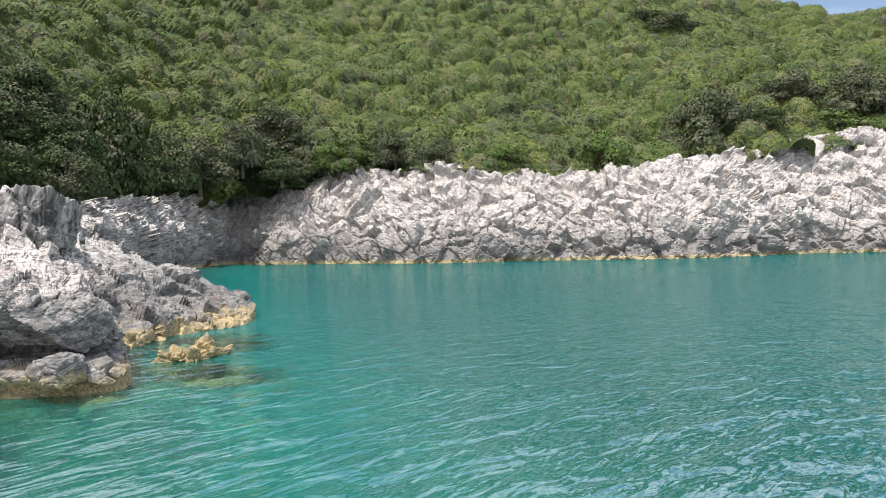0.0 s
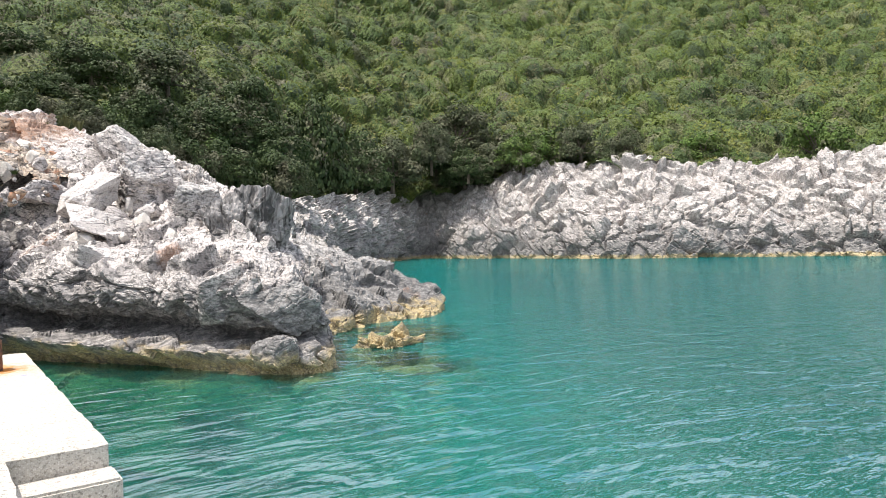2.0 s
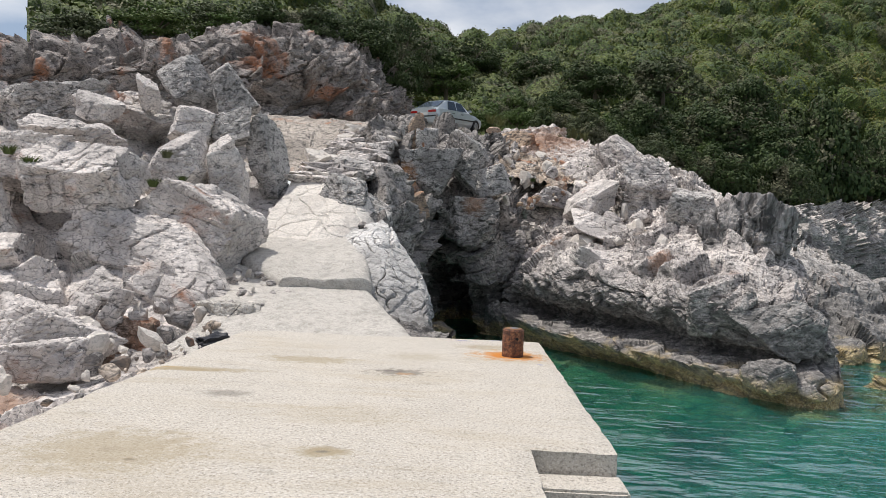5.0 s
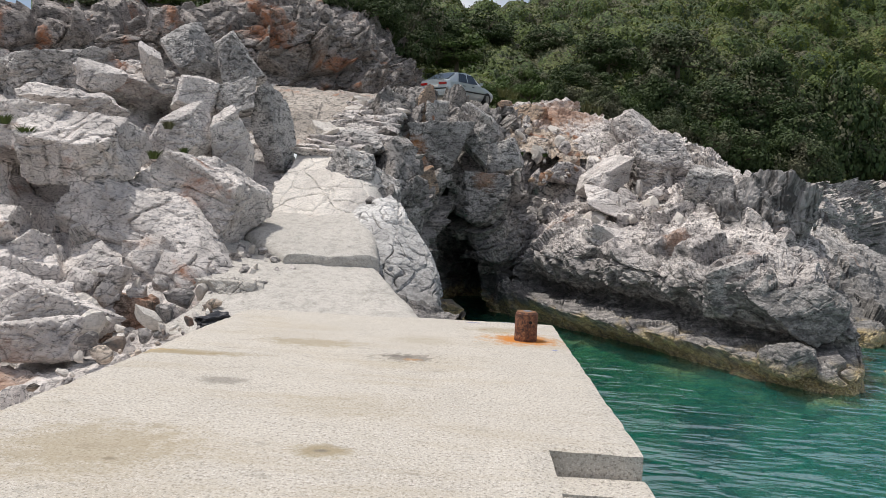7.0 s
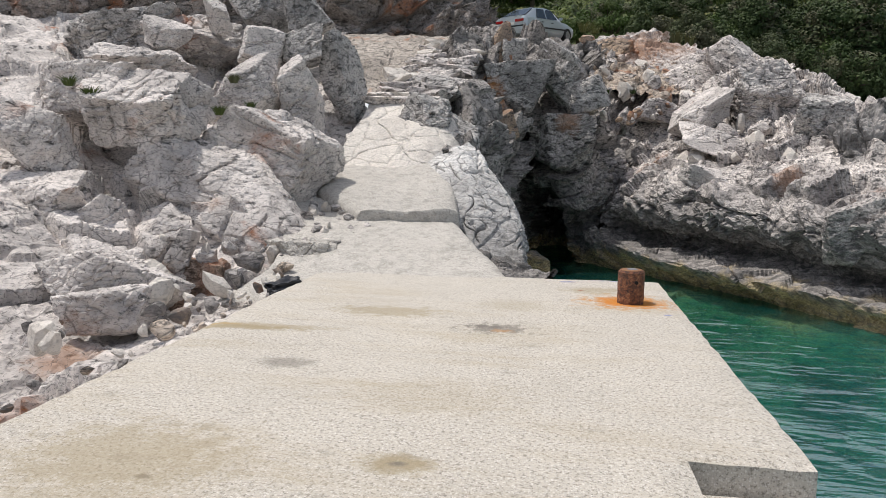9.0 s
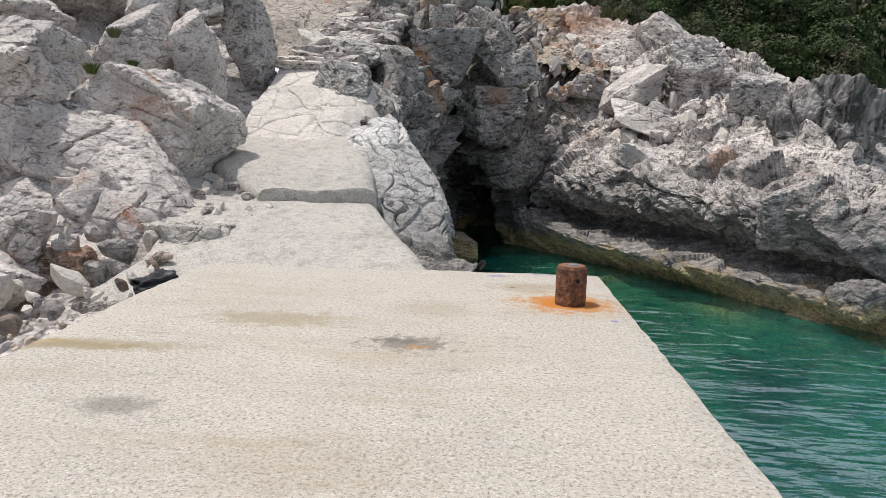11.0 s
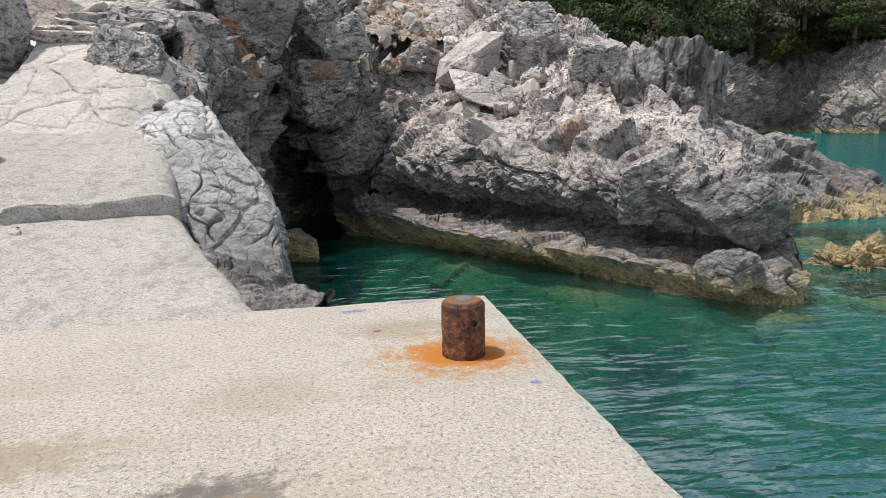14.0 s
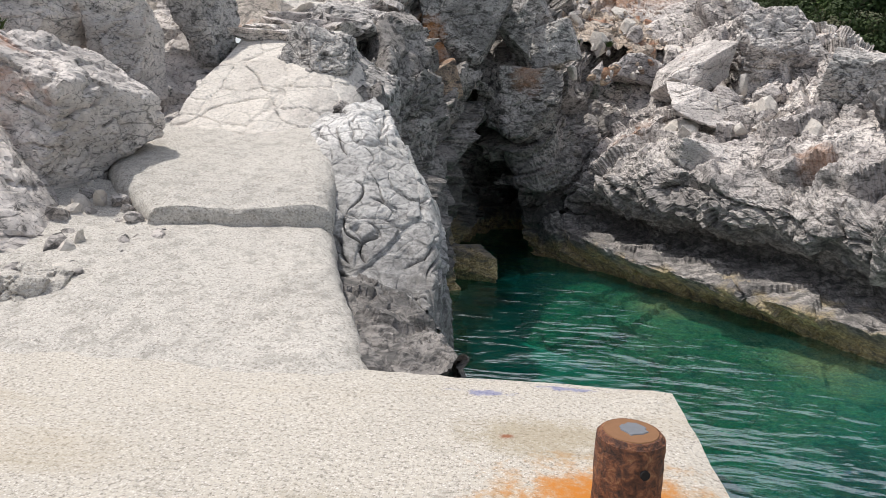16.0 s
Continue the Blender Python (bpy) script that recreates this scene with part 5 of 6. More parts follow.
boulder("rock below the ledge, shade in its dark colour", -1.08, 14.60, 2.16, 0.98, 0.92, 1.00, 75, ROCK_DARK_SHADED, 6, crack=0.5)
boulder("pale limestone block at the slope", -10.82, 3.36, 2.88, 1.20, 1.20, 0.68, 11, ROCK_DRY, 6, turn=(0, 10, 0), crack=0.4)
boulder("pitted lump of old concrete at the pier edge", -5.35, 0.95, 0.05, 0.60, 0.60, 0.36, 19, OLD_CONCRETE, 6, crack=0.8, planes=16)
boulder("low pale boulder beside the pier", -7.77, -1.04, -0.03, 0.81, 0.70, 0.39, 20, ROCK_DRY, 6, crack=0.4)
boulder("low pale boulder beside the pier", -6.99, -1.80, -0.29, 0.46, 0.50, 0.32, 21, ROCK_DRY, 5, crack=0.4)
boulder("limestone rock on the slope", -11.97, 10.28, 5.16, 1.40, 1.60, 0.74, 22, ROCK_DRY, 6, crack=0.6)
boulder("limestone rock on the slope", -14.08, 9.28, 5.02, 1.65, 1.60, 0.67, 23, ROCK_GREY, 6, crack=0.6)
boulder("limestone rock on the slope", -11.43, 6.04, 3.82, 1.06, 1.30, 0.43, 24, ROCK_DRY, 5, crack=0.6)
boulder("flat-topped rock above the cave, shade in its dark colour", -4.77, 13.40, 4.20, 0.95, 1.00, 0.60, 33, ROCK_DARK_SHADED, 5)
boulder("upright narrow limestone slab", -4.61, 14.08, 5.26, 0.46, 0.35, 0.71, 34, ROCK_GREY, 5, turn=(0, -6, 0))
boulder("upright narrow limestone slab", -5.16, 14.18, 5.21, 0.37, 0.35, 0.54, 35, ROCK_GREY, 4, turn=(0, 8, 0))
boulder("upright slab with an orange face", -3.30, 14.28, 5.29, 0.41, 0.35, 0.63, 36, ROCK_RUST, 5, turn=(0, -5, 0))
boulder("upright narrow limestone slab", -2.81, 14.38, 5.30, 0.37, 0.35, 0.59, 37, ROCK_GREY, 5, turn=(0, 10, 0))
boulder("upright narrow limestone slab", -3.75, 14.44, 5.34, 0.20, 0.30, 0.57, 38, ROCK_GREY, 4)
boulder("dark limestone block on the slope", -1.12, 15.84, 4.89, 0.68, 0.80, 0.65, 40, ROCK_GREY, 5, turn=(0, 20, 0))
boulder("limestone block on the slope", -0.28, 15.24, 3.97, 0.61, 0.80, 0.63, 41, ROCK_GREY, 5)
boulder("limestone block on the slope", -1.77, 15.64, 4.76, 0.59, 0.80, 0.32, 42, ROCK, 5)
boulder("large pale crest rock of the headland", 6.71, 20.64, 3.96, 1.57, 1.80, 1.62, 45, ROCK, 6, turn=(0, 20, 0), crack=0.6)
boulder("pale crest rock of the headland", 5.86, 23.12, 5.28, 1.40, 1.40, 0.93, 46, ROCK, 5, crack=0.6)
boulder("tan boulder at the edge of the track", 0.88, 23.30, 6.50, 1.08, 1.00, 0.62, 47, ROCK_RUST, 5)
boulder("limestone block on the headland", 2.58, 18.64, 3.56, 0.74, 0.80, 0.54, 48, ROCK, 5)
boulder("limestone block on the headland", 5.54, 14.48, 2.22, 0.58, 0.60, 0.25, 49, ROCK_PALE, 4)
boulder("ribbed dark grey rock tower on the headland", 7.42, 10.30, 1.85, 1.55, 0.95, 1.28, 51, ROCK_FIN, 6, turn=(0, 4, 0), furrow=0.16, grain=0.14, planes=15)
boulder("low ochre rock breaking the water", 11.29, 7.84, -2.20, 1.25, 0.80, 0.54, 52, ROCK_TIDE, 6, turn=(0, 10, 20), crack=1.0, planes=16, grain=0.2)
boulder("low ochre rock breaking the water", 11.66, 7.90, -2.09, 0.59, 0.50, 0.45, 58, ROCK_TIDE, 5, turn=(0, -15, 30), crack=0.9, planes=16, grain=0.2)
boulder("yellow rock at the mouth of the cave", -2.05, 11.60, -1.62, 0.50, 0.45, 0.45, 57, ROCK_TIDE, 5)
boulder("submerged ochre rock just under the water", 9.6, 8.4, -2.64, 0.9, 0.72, 0.35, 80, ROCK_TIDE, 5, crack=0.6)
boulder("submerged ochre rock just under the water", 10.4, 5.6, -2.64, 1.0, 0.80, 0.3, 81, ROCK_TIDE, 5, crack=0.6)
boulder("submerged ochre rock just under the water", 11.2, 3.6, -2.64, 1.1, 0.88, 0.3, 82, ROCK_TIDE, 5, crack=0.6)
boulder("submerged ochre rock just under the water", 12.3, 2.2, -2.64, 1.2, 0.96, 0.3, 83, ROCK_TIDE, 5, crack=0.6)
boulder("submerged ochre rock just under the water", 10.2, 9.6, -2.64, 1.0, 0.80, 0.4, 84, ROCK_TIDE, 5, crack=0.6)
boulder("submerged ochre rock just under the water", 12.4, 6.4, -2.64, 0.9, 0.72, 0.3, 85, ROCK_TIDE, 5, crack=0.6)
boulder("submerged ochre rock just under the water", 7.5, 3.4, -2.64, 0.9, 0.72, 0.35, 86, ROCK_TIDE, 5, crack=0.6)
boulder("submerged ochre rock just under the water", 4.2, 5.0, -2.64, 0.8, 0.64, 0.3, 87, ROCK_TIDE, 5, crack=0.6)
boulder("submerged ochre rock just under the water", 13.2, 11.5, -2.64, 1.2, 0.96, 0.4, 88, ROCK_TIDE, 5, crack=0.6)
boulder("submerged ochre rock just under the water", 16.5, 12.2, -2.64, 1.2, 0.96, 0.4, 89, ROCK_TIDE, 5, crack=0.6)
boulder("weathered grey rock beside the path slab", -4.61, 7.46, 2.49, 0.65, 0.70, 0.77, 61, ROCK_GREY, 6, turn=(0, 14, 0), crack=0.6)
boulder("weathered grey rock beside the path slab", -4.17, 8.32, 1.96, 0.84, 0.90, 0.94, 62, ROCK_GREY, 6, turn=(0, 20, 0), crack=0.6)
boulder("rock buttress beside the cave, shade in its dark colour", -3.47, 9.84, 1.65, 0.69, 0.80, 1.24, 63, ROCK_DARK_SHADED, 6, turn=(0, 16, 0), crack=0.5)
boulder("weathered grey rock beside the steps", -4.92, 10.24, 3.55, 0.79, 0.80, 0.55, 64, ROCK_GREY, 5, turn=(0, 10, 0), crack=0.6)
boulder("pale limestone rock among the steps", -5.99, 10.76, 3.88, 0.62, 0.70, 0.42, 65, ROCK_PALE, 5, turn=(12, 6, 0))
boulder("fractured rock above the cave, shade in its dark colour", -1.08, 16.80, 1.82, 1.27, 1.00, 1.43, 67, ROCK_DARK_SHADED, 6, turn=(0, 20, 0), crack=0.6)

# ---- stone steps up to the track ----
rs = np.random.default_rng(77)
for k in range(15):
    y, z = 8.3 + 0.5 * k, 3.1 + 0.19 * k
    x = -5.35 + 0.03 * k
    for j in range(3):
        st = new("stone_step", stone_mesh("stone_step", (0.42 + 0.12 * rs.random(), 0.38, 0.16), 500 + 3 * k + j, 3, ROCK_PALE if rs.random() < 0.4 else ROCK, grain=0.06))
        st.matrix_world = pose(x - 0.7 + 0.7 * j + 0.1 * rs.normal(), y + 0.06 * rs.normal(), z + 0.03 * rs.normal(), 4 * rs.normal(), 4 * rs.normal(), 10 * rs.normal())
        tagged(st, "rough limestone step on the path to the track", "step", "stone steps of the path")

# ---- mooring bollard ----
def rust_material():
    k = Nodes("rusted_iron")
    at = k.place()
    flake = k.noise(at, 22, 8, 0.7, 0.5)
    c = k.ramp(flake, (0.34, (0.03, 0.016, 0.012)), (0.47, (0.11, 0.045, 0.027)), (0.56, (0.22, 0.085, 0.04)), (0.66, (0.34, 0.18, 0.09)))
    return k.done(c, 0.75, k.bump(flake, 0.9, 0.02))


RUST = rust_material()
RUST_CAP = plain("rusty_filling", (0.23, 0.115, 0.055), 0.85)
GREY_FILL = plain("grey_mortar", (0.17, 0.18, 0.20), 0.9)


def tube(r0, r1, z0, z1, rings, sides, wobble, seed):
    bm = bmesh.new()
    loops = []
    for i in range(rings + 1):
        z = z0 + (z1 - z0) * i / rings
        loop = []
        for j in range(sides):
            a = math.tau * j / sides
            r = (r0 + (r1 - r0) * i / rings) * (1 + wobble * noise.noise(Vector((3 * math.cos(a) + seed, 3 * math.sin(a), 14 * z))))
            loop.append(bm.verts.new((r * math.cos(a), r * math.sin(a), z)))
        loops.append(loop)
    for a, b in zip(loops, loops[1:]):
        for j in range(sides):
            bm.faces.new((a[j], a[(j + 1) % sides], b[(j + 1) % sides], b[j]))
    bm.faces.new(loops[-1])
    bm.faces.new(loops[0][::-1])
    return bm


bollard = tagged(new("mooring_bollard"), "rusty brown iron pipe bollard on the pier corner", "bollard")
pipe = part("pipe", tube(0.150, 0.148, -0.02, 0.365, 18, 44, 0.04, 3), RUST, bollard)
part("rim", tube(0.147, 0.130, 0.363, 0.386, 3, 44, 0.03, 3), RUST, bollard)
part("cap", tube(0.126, 0.117, 0.377, 0.3905, 2, 36, 0.03, 5), RUST_CAP, bollard, "orange rusted filling")
fill = part("mortar_fill", tube(0.066, 0.058, 0.383, 0.395, 2, 20, 0.25, 8), GREY_FILL, bollard, "grey mortar patch")
fill.location = (0.012, 0.01, 0)
hole = part("hole", tube(0.021, 0.021, 0, 0.012, 1, 18, 0.0, 1), plain("dark_hole", (0.012, 0.01, 0.01), 0.95), bollard, "dark drilled hole")
hole.matrix_basis = pose(0.042, -0.1435, 0.26, 90, 0, 17)
bollard.location = (-0.53, -1.53, 0)


# ---- black bag at the pier edge ----
def crumpled(sx, sy, sz, seed):
    bm = bmesh.new()
    bmesh.ops.create_cube(bm, size=1)
    bmesh.ops.subdivide_edges(bm, edges=bm.edges[:], cuts=9, use_grid_fill=True)
    for v in bm.verts:
        n = noise.noise_vector(v.co * 3.1 + Vector((seed, 0, 0)))
        v.co = Vector((v.co.x * sx, v.co.y * sy, v.co.z * sz)) + 0.16 * Vector((n.x * sx, n.y * sy, n.z * sz * 1.8))
    return bm


bag = new("black_bag")
tagged(bag, "folded black plastic bag at the pier edge", "bag")
part("sheet", crumpled(0.40, 0.24, 0.12, 2), plain("black_plastic", (0.012, 0.013, 0.018), 0.45), bag)
part("fold", crumpled(0.2, 0.2, 0.08, 6), plain("black_plastic_fold", (0.018, 0.019, 0.026), 0.5), bag).location = (-0.14, -0.08, -0.04)
bag.matrix_world = pose(-4.95, -1.12, -0.03, 0, -6, 62)

# ---- rubble ----
ROCK_TAN = rock_material("tan_limestone", (0.66, 0.56, 0.47), (0.50, 0.40, 0.31), rust=0.55, shore=False)
RUBBLE_MATS = (ROCK_TAN, ROCK_PALE, ROCK_RUST, ROCK)
rubble_meshes = [stone_mesh("rubble_stone", (1, 0.8, 0.65), 700 + k, 2, RUBBLE_MATS[k % 4], grain=0.05) for k in range(12)]


def heap(lines, count, smallest, largest, label, group, seed, sink=0.2, kinds=(1, 3, 5, 7, 9, 11)):
    """Loose stones on a sloping patch given by its corner lines."""
    r = np.random.default_rng(seed)
    g = loft(lines, 60, 60)
    for _ in range(count):
        i, j = r.integers(0, 60, 2)
        size = smallest + (largest - smallest) * r.random() ** 3
        ob = new("loose_stone", rubble_meshes[r.choice(kinds)])
        x, y, z = g[i, j]
        ob.matrix_world = pose(x + 0.1 * r.normal(), y + 0.1 * r.normal(), z + size * (0.5 - sink), *(r.random(3) * 360)) @ Matrix.Diagonal((size, size, size, 1))
        tagged(ob, label, "stone", group)


scree = sheet("rubble_slope", loft(SCREE, 100, 80)[28:] + np.array((0, 0, -0.02)), ROCK_TAN, lambda p: rough_rock(0.35, 81, 0.6)(p))
tagged(scree, "tan slope of broken stone and earth below the track", "rubble", kind="structure")
heap(SCREE, 125, 0.09, 0.38, "loose tan limestone rubble below the track", "rubble slope", 5, kinds=range(12))
heap(EDGE_STONES, 60, 0.04, 0.16, "loose pale stone beside the concrete path", "stones beside the path", 6)
heap(SHORE_STONES, 40, 0.06, 0.22, "loose pinkish stone beside the pier", "stones beside the pier", 7)
heap(RIM_STONES, 40, 0.03, 0.13, "small broken stone along the pier edge", "stones along the pier edge", 9, kinds=range(12))
heap(FOOT_STONES, 30, 0.12, 0.45, "loose pale stone on the headland", "stones on the headland", 8)


# ---- shrubs and trees ----
BARK = plain("bark", (0.12, 0.095, 0.07), 0.9)


def limb(bm, a, b, r0, r1, sides=6):
    a, b = Vector(a), Vector(b)
    q = (b - a).to_track_quat("Z", "Y")
    rings = []
    for c, r in ((a, r0), ((a + b) / 2, (r0 + r1) / 2), (b, r1)):
        rings.append([bm.verts.new(c + q @ Vector((r * math.cos(math.tau * k / sides), r * math.sin(math.tau * k / sides), 0))) for k in range(sides)])
    for u, v in zip(rings, rings[1:]):
        for k in range(sides):
            bm.faces.new((u[k], u[(k + 1) % sides], v[(k + 1) % sides], v[k]))


def shrub(leaf, seed, clumps=26, per=300, size=0.05, tall=1.0):
    """A shrub one metre in radius: branching stems and a crown of many leaf clumps."""
    r = np.random.default_rng(seed)
    ob = new("shrub")
    bm = bmesh.new()
    c = r.normal(size=(clumps, 3))
    c[:, 2] = np.abs(c[:, 2])
    c *= (0.35 + 0.45 * r.random(clumps) ** 0.6)[:, None] / np.linalg.norm(c, axis=1, keepdims=True)
    c[:, 2] = c[:, 2] * 1.45 * tall + 0.12 * tall
    skirt = r.random(8) * math.tau
    c = np.concatenate([c, np.stack([0.55 * np.cos(skirt), 0.55 * np.sin(skirt), 0.10 + 0.15 * r.random(8)], 1)])
    clumps = len(c)
    limb(bm, (0, 0, -0.3), (0.03, 0.02, 0.35 * tall), 0.07, 0.05)
    for k in range(0, clumps, 2):
        limb(bm, (0.03, 0.02, 0.3 * tall), c[k], 0.035, 0.012, 5)
    part("trunk", bm, BARK, ob)
    v, f = leaf_cloud(c, 0.26 + 0.16 * r.random(clumps), per, size, r, 0.85)
    crown = new("crown", mesh_from("crown", v, f, leaf))
    crown.parent = ob
    return ob


SHRUBS = {key: [shrub(mat, 900 + 10 * i + k, 26, 230, 0.034) for k in range(2)]
          for i, (key, mat) in enumerate((("dark", LEAF_DARK), ("grey", LEAF_GREY), ("fresh", LEAF_FRESH)))}
used = set()


def plant(kind, label, x, y, z, wide, high, seed):
    r = random.Random(seed)
    src = SHRUBS[kind][seed % 2]
    m = pose(x, y, z, 0, 0, r.random() * 360) @ Matrix.Diagonal((wide, wide, high, 1))
    if src.name in used:
        ob = copy_thing(src, m)
    else:
        ob = src
        used.add(src.name)
    ob.matrix_basis = m
    return tagged(ob, label, "shrub", "shrubs of the hillside")


plant("dark", "dark evergreen shrub on the hillside", 154.9, 88.0, 37.0, 6.14, 6.02, 1)
plant("dark", "dark evergreen shrub on the hillside", 140.9, 143.2, 55.2, 6.04, 6.83, 2)
plant("dark", "dark evergreen shrub on the hillside", 149.7, 104.0, 42.4, 5.04, 5.66, 3)
plant("grey", "grey-green bushy shrub on the hillside", 143.4, 28.9, 17.7, 9.29, 10.98, 4)
plant("dark", "dark evergreen shrub on the hillside", 149.9, 187.7, 80.5, 14.38, 8.13, 5)
plant("dark", "dark evergreen shrub on the hillside", 214.5, 68.8, 68.8, 8.14, 5.61, 6)
plant("grey", "grey-green bushy shrub on the hillside", 173.2, 4.6, 26.7, 8.51, 8.54, 7)
plant("grey", "grey-green bushy shrub on the hillside", 86.5, 97.7, 19.5, 7.43, 7.59, 8)
plant("fresh", "bright green shrub on the hillside", 122.0, 41.5, 12.0, 6.52, 6.90, 9)
plant("grey", "grey-green bushy shrub on the hillside", 144.2, 66.7, 26.3, 6.57, 6.26, 10)
plant("grey", "grey-green bushy shrub on the hillside", 128.9, 112.9, 39.6, 7.16, 5.37, 11)
plant("grey", "grey-green bushy shrub on the hillside", 95.5, 72.4, 15.5, 5.09, 5.55, 12)
plant("fresh", "bright green shrub on the hillside", 87.5, 79.4, 14.6, 5.05, 4.82, 13)
plant("dark", "dark evergreen shrub on the hillside", 77.9, 84.0, 12.8, 4.39, 4.03, 14)
plant("grey", "grey-green bushy shrub on the hillside", 212.9, 58.2, 64.6, 9.95, 4.88, 15)
plant("grey", "grey-green bushy shrub on the hillside", 107.1, 180.0, 62.7, 10.70, 5.96, 16)
plant("dark", "dark evergreen shrub on the hillside", 122.1, 182.7, 70.2, 8.14, 5.61, 17)
plant("grey", "grey-green bushy shrub on the hillside", 63.9, 156.3, 43.8, 9.56, 5.86, 18)
plant("grey", "grey-green bushy shrub on the hillside", 73.2, 89.0, 15.1, 4.42, 6.10, 19)
plant("fresh", "bright green shrub on the hillside", 109.8, 56.3, 14.5, 5.17, 3.88, 20)
plant("grey", "grey-green bushy shrub on the hillside", 98.7, 65.4, 14.3, 4.46, 4.78, 21)
plant("dark", "dark evergreen shrub on the hillside", 153.5, 21.3, 23.0, 6.29, 5.14, 22)
plant("grey", "grey-green bushy shrub on the hillside", 176.4, 18.6, 32.0, 7.96, 5.85, 23)
plant("fresh", "bright green shrub on the hillside", 167.8, 8.4, 22.1, 9.02, 4.61, 24)
plant("dark", "dark evergreen shrub on the hillside", 68.0, 98.5, 11.2, 6.32, 7.05, 25)
plant("dark", "dark evergreen shrub on the hillside", 61.2, 98.0, 9.3, 6.69, 7.52, 26)
plant("dark", "large dark evergreen tree at the foot of the hill", 41.8, 74.6, 7.4, 6.37, 10.41, 27)
plant("dark", "dark evergreen shrub on the hillside", 32.3, 70.2, 7.6, 4.67, 4.77, 28)
plant("grey", "grey-green bushy shrub on the hillside", 21.3, 50.8, 7.5, 3.21, 3.22, 29)
plant("dark", "dark evergreen shrub on the hillside", 56.1, 87.3, 9.8, 6.55, 7.42, 30)
plant("grey", "grey-green bushy shrub on the hillside", 66.8, 92.5, 11.8, 6.58, 6.05, 31)
plant("dark", "dark evergreen shrub on the hillside", 78.3, 94.2, 14.3, 7.01, 7.16, 32)
plant("fresh", "bright green shrub on the hillside", 17.4, 45.8, 7.4, 2.92, 2.93, 33)
plant("grey", "feathery grey-green bush behind the headland", 10.4, 33.3, 6.6, 2.24, 1.87, 34)
plant("fresh", "bright green shrub on the hillside", 7.4, 31.9, 7.4, 1.75, 1.67, 35)
plant("grey", "feathery grey-green bush behind the headland", 5.6, 30.2, 7.9, 1.48, 1.36, 36)
plant("dark", "dark evergreen shrub on the hillside", 12.0, 43.2, 10.0, 2.48, 2.43, 37)
plant("dark", "dark evergreen shrub on the hillside", 18.7, 51.7, 10.7, 3.21, 3.22, 38)
plant("dark", "dark evergreen shrub on the hillside", 6.5, 48.3, 12.7, 2.65, 1.95, 39)
plant("fresh", "bright green shrub on the hillside", 2.1, 40.7, 10.9, 1.84, 1.41, 40)
plant("dark", "dark evergreen shrub on the hillside", 12.1, 62.6, 17.5, 3.98, 3.25, 41)
plant("grey", "grey-green bushy shrub on the hillside", 21.5, 70.7, 19.1, 4.89, 4.15, 42)
plant("dark", "dark evergreen shrub on the hillside", 30.8, 70.8, 15.9, 5.06, 5.25, 43)
plant("dark", "dark evergreen shrub on the hillside", 82.7, 90.7, 11.5, 7.01, 5.01, 44)
plant("grey", "grey-green bushy shrub on the hillside", 90.0, 86.9, 13.3, 7.70, 6.54, 45)
plant("fresh", "bright green shrub on the hillside", 94.0, 80.2, 13.8, 7.01, 6.44, 46)
plant("dark", "dark evergreen shrub on the hillside", 7.4, 78.4, 22.6, 4.38, 2.93, 47)
plant("dark", "dark evergreen shrub on the hillside", -1.3, 83.8, 25.4, 4.62, 3.09, 48)
plant("fresh", "bright green shrub on the hillside", -3.6, 48.8, 14.4, 3.19, 2.28, 49)
plant("dark", "dark bush overhanging the rock cutting", -5.9, 28.6, 10.0, 1.95, 2.39, 50)
plant("dark", "dark bush overhanging the rock cutting", -7.6, 26.3, 11.5, 2.18, 1.85, 51)
plant("grey", "dark bush overhanging the rock cutting", -9.7, 24.9, 11.7, 1.80, 1.40, 52)
plant("dark", "dark bush overhanging the rock cutting", -11.9, 24.3, 11.7, 1.96, 1.40, 53)
plant("fresh", "green bush above the rock cutting", -14.5, 23.4, 11.5, 2.13, 1.20, 54)
plant("fresh", "green bush above the rock cutting", -16.9, 21.3, 10.6, 2.07, 1.17, 55)
plant("grey", "green bush above the rock cutting", -19.3, 20.0, 9.8, 2.07, 1.17, 56)
plant("dark", "dark evergreen shrub on the hillside", -5.4, 48.7, 15.4, 3.18, 2.60, 57)
plant("dark", "dark evergreen shrub on the hillside", -5.8, 32.6, 12.6, 2.14, 2.38, 58)
plant("fresh", "bright green shrub on the hillside", -0.1, 38.3, 9.4, 1.91, 1.56, 59)
plant("fresh", "bright green bush behind the car", 1.9, 34.1, 8.6, 1.56, 1.43, 60)
plant("dark", "dark evergreen shrub on the hillside", 4.0, 31.9, 7.8, 1.86, 1.82, 61)
plant("grey", "feathery grey-green bush behind the headland", 5.9, 29.6, 6.6, 1.59, 1.74, 62)
plant("dark", "dark evergreen shrub on the hillside", 8.1, 31.2, 6.5, 2.04, 2.05, 63)
plant("grey", "feathery grey-green bush behind the headland", 9.1, 27.8, 5.8, 1.55, 1.48, 64)
plant("dark", "dark evergreen shrub on the hillside", 12.2, 32.1, 5.7, 2.14, 2.15, 65)
plant("dark", "dark evergreen shrub on the hillside", 14.9, 33.3, 5.2, 2.44, 2.49, 66)
plant("dark", "dark evergreen shrub on the hillside", 17.9, 34.2, 4.6, 2.55, 2.86, 67)
plant("grey", "grey-green bushy shrub on the hillside", 19.5, 33.5, 4.8, 2.12, 2.34, 68)
plant("dark", "dark evergreen shrub on the hillside", 12.3, 44.6, 10.2, 3.47, 2.73, 69)
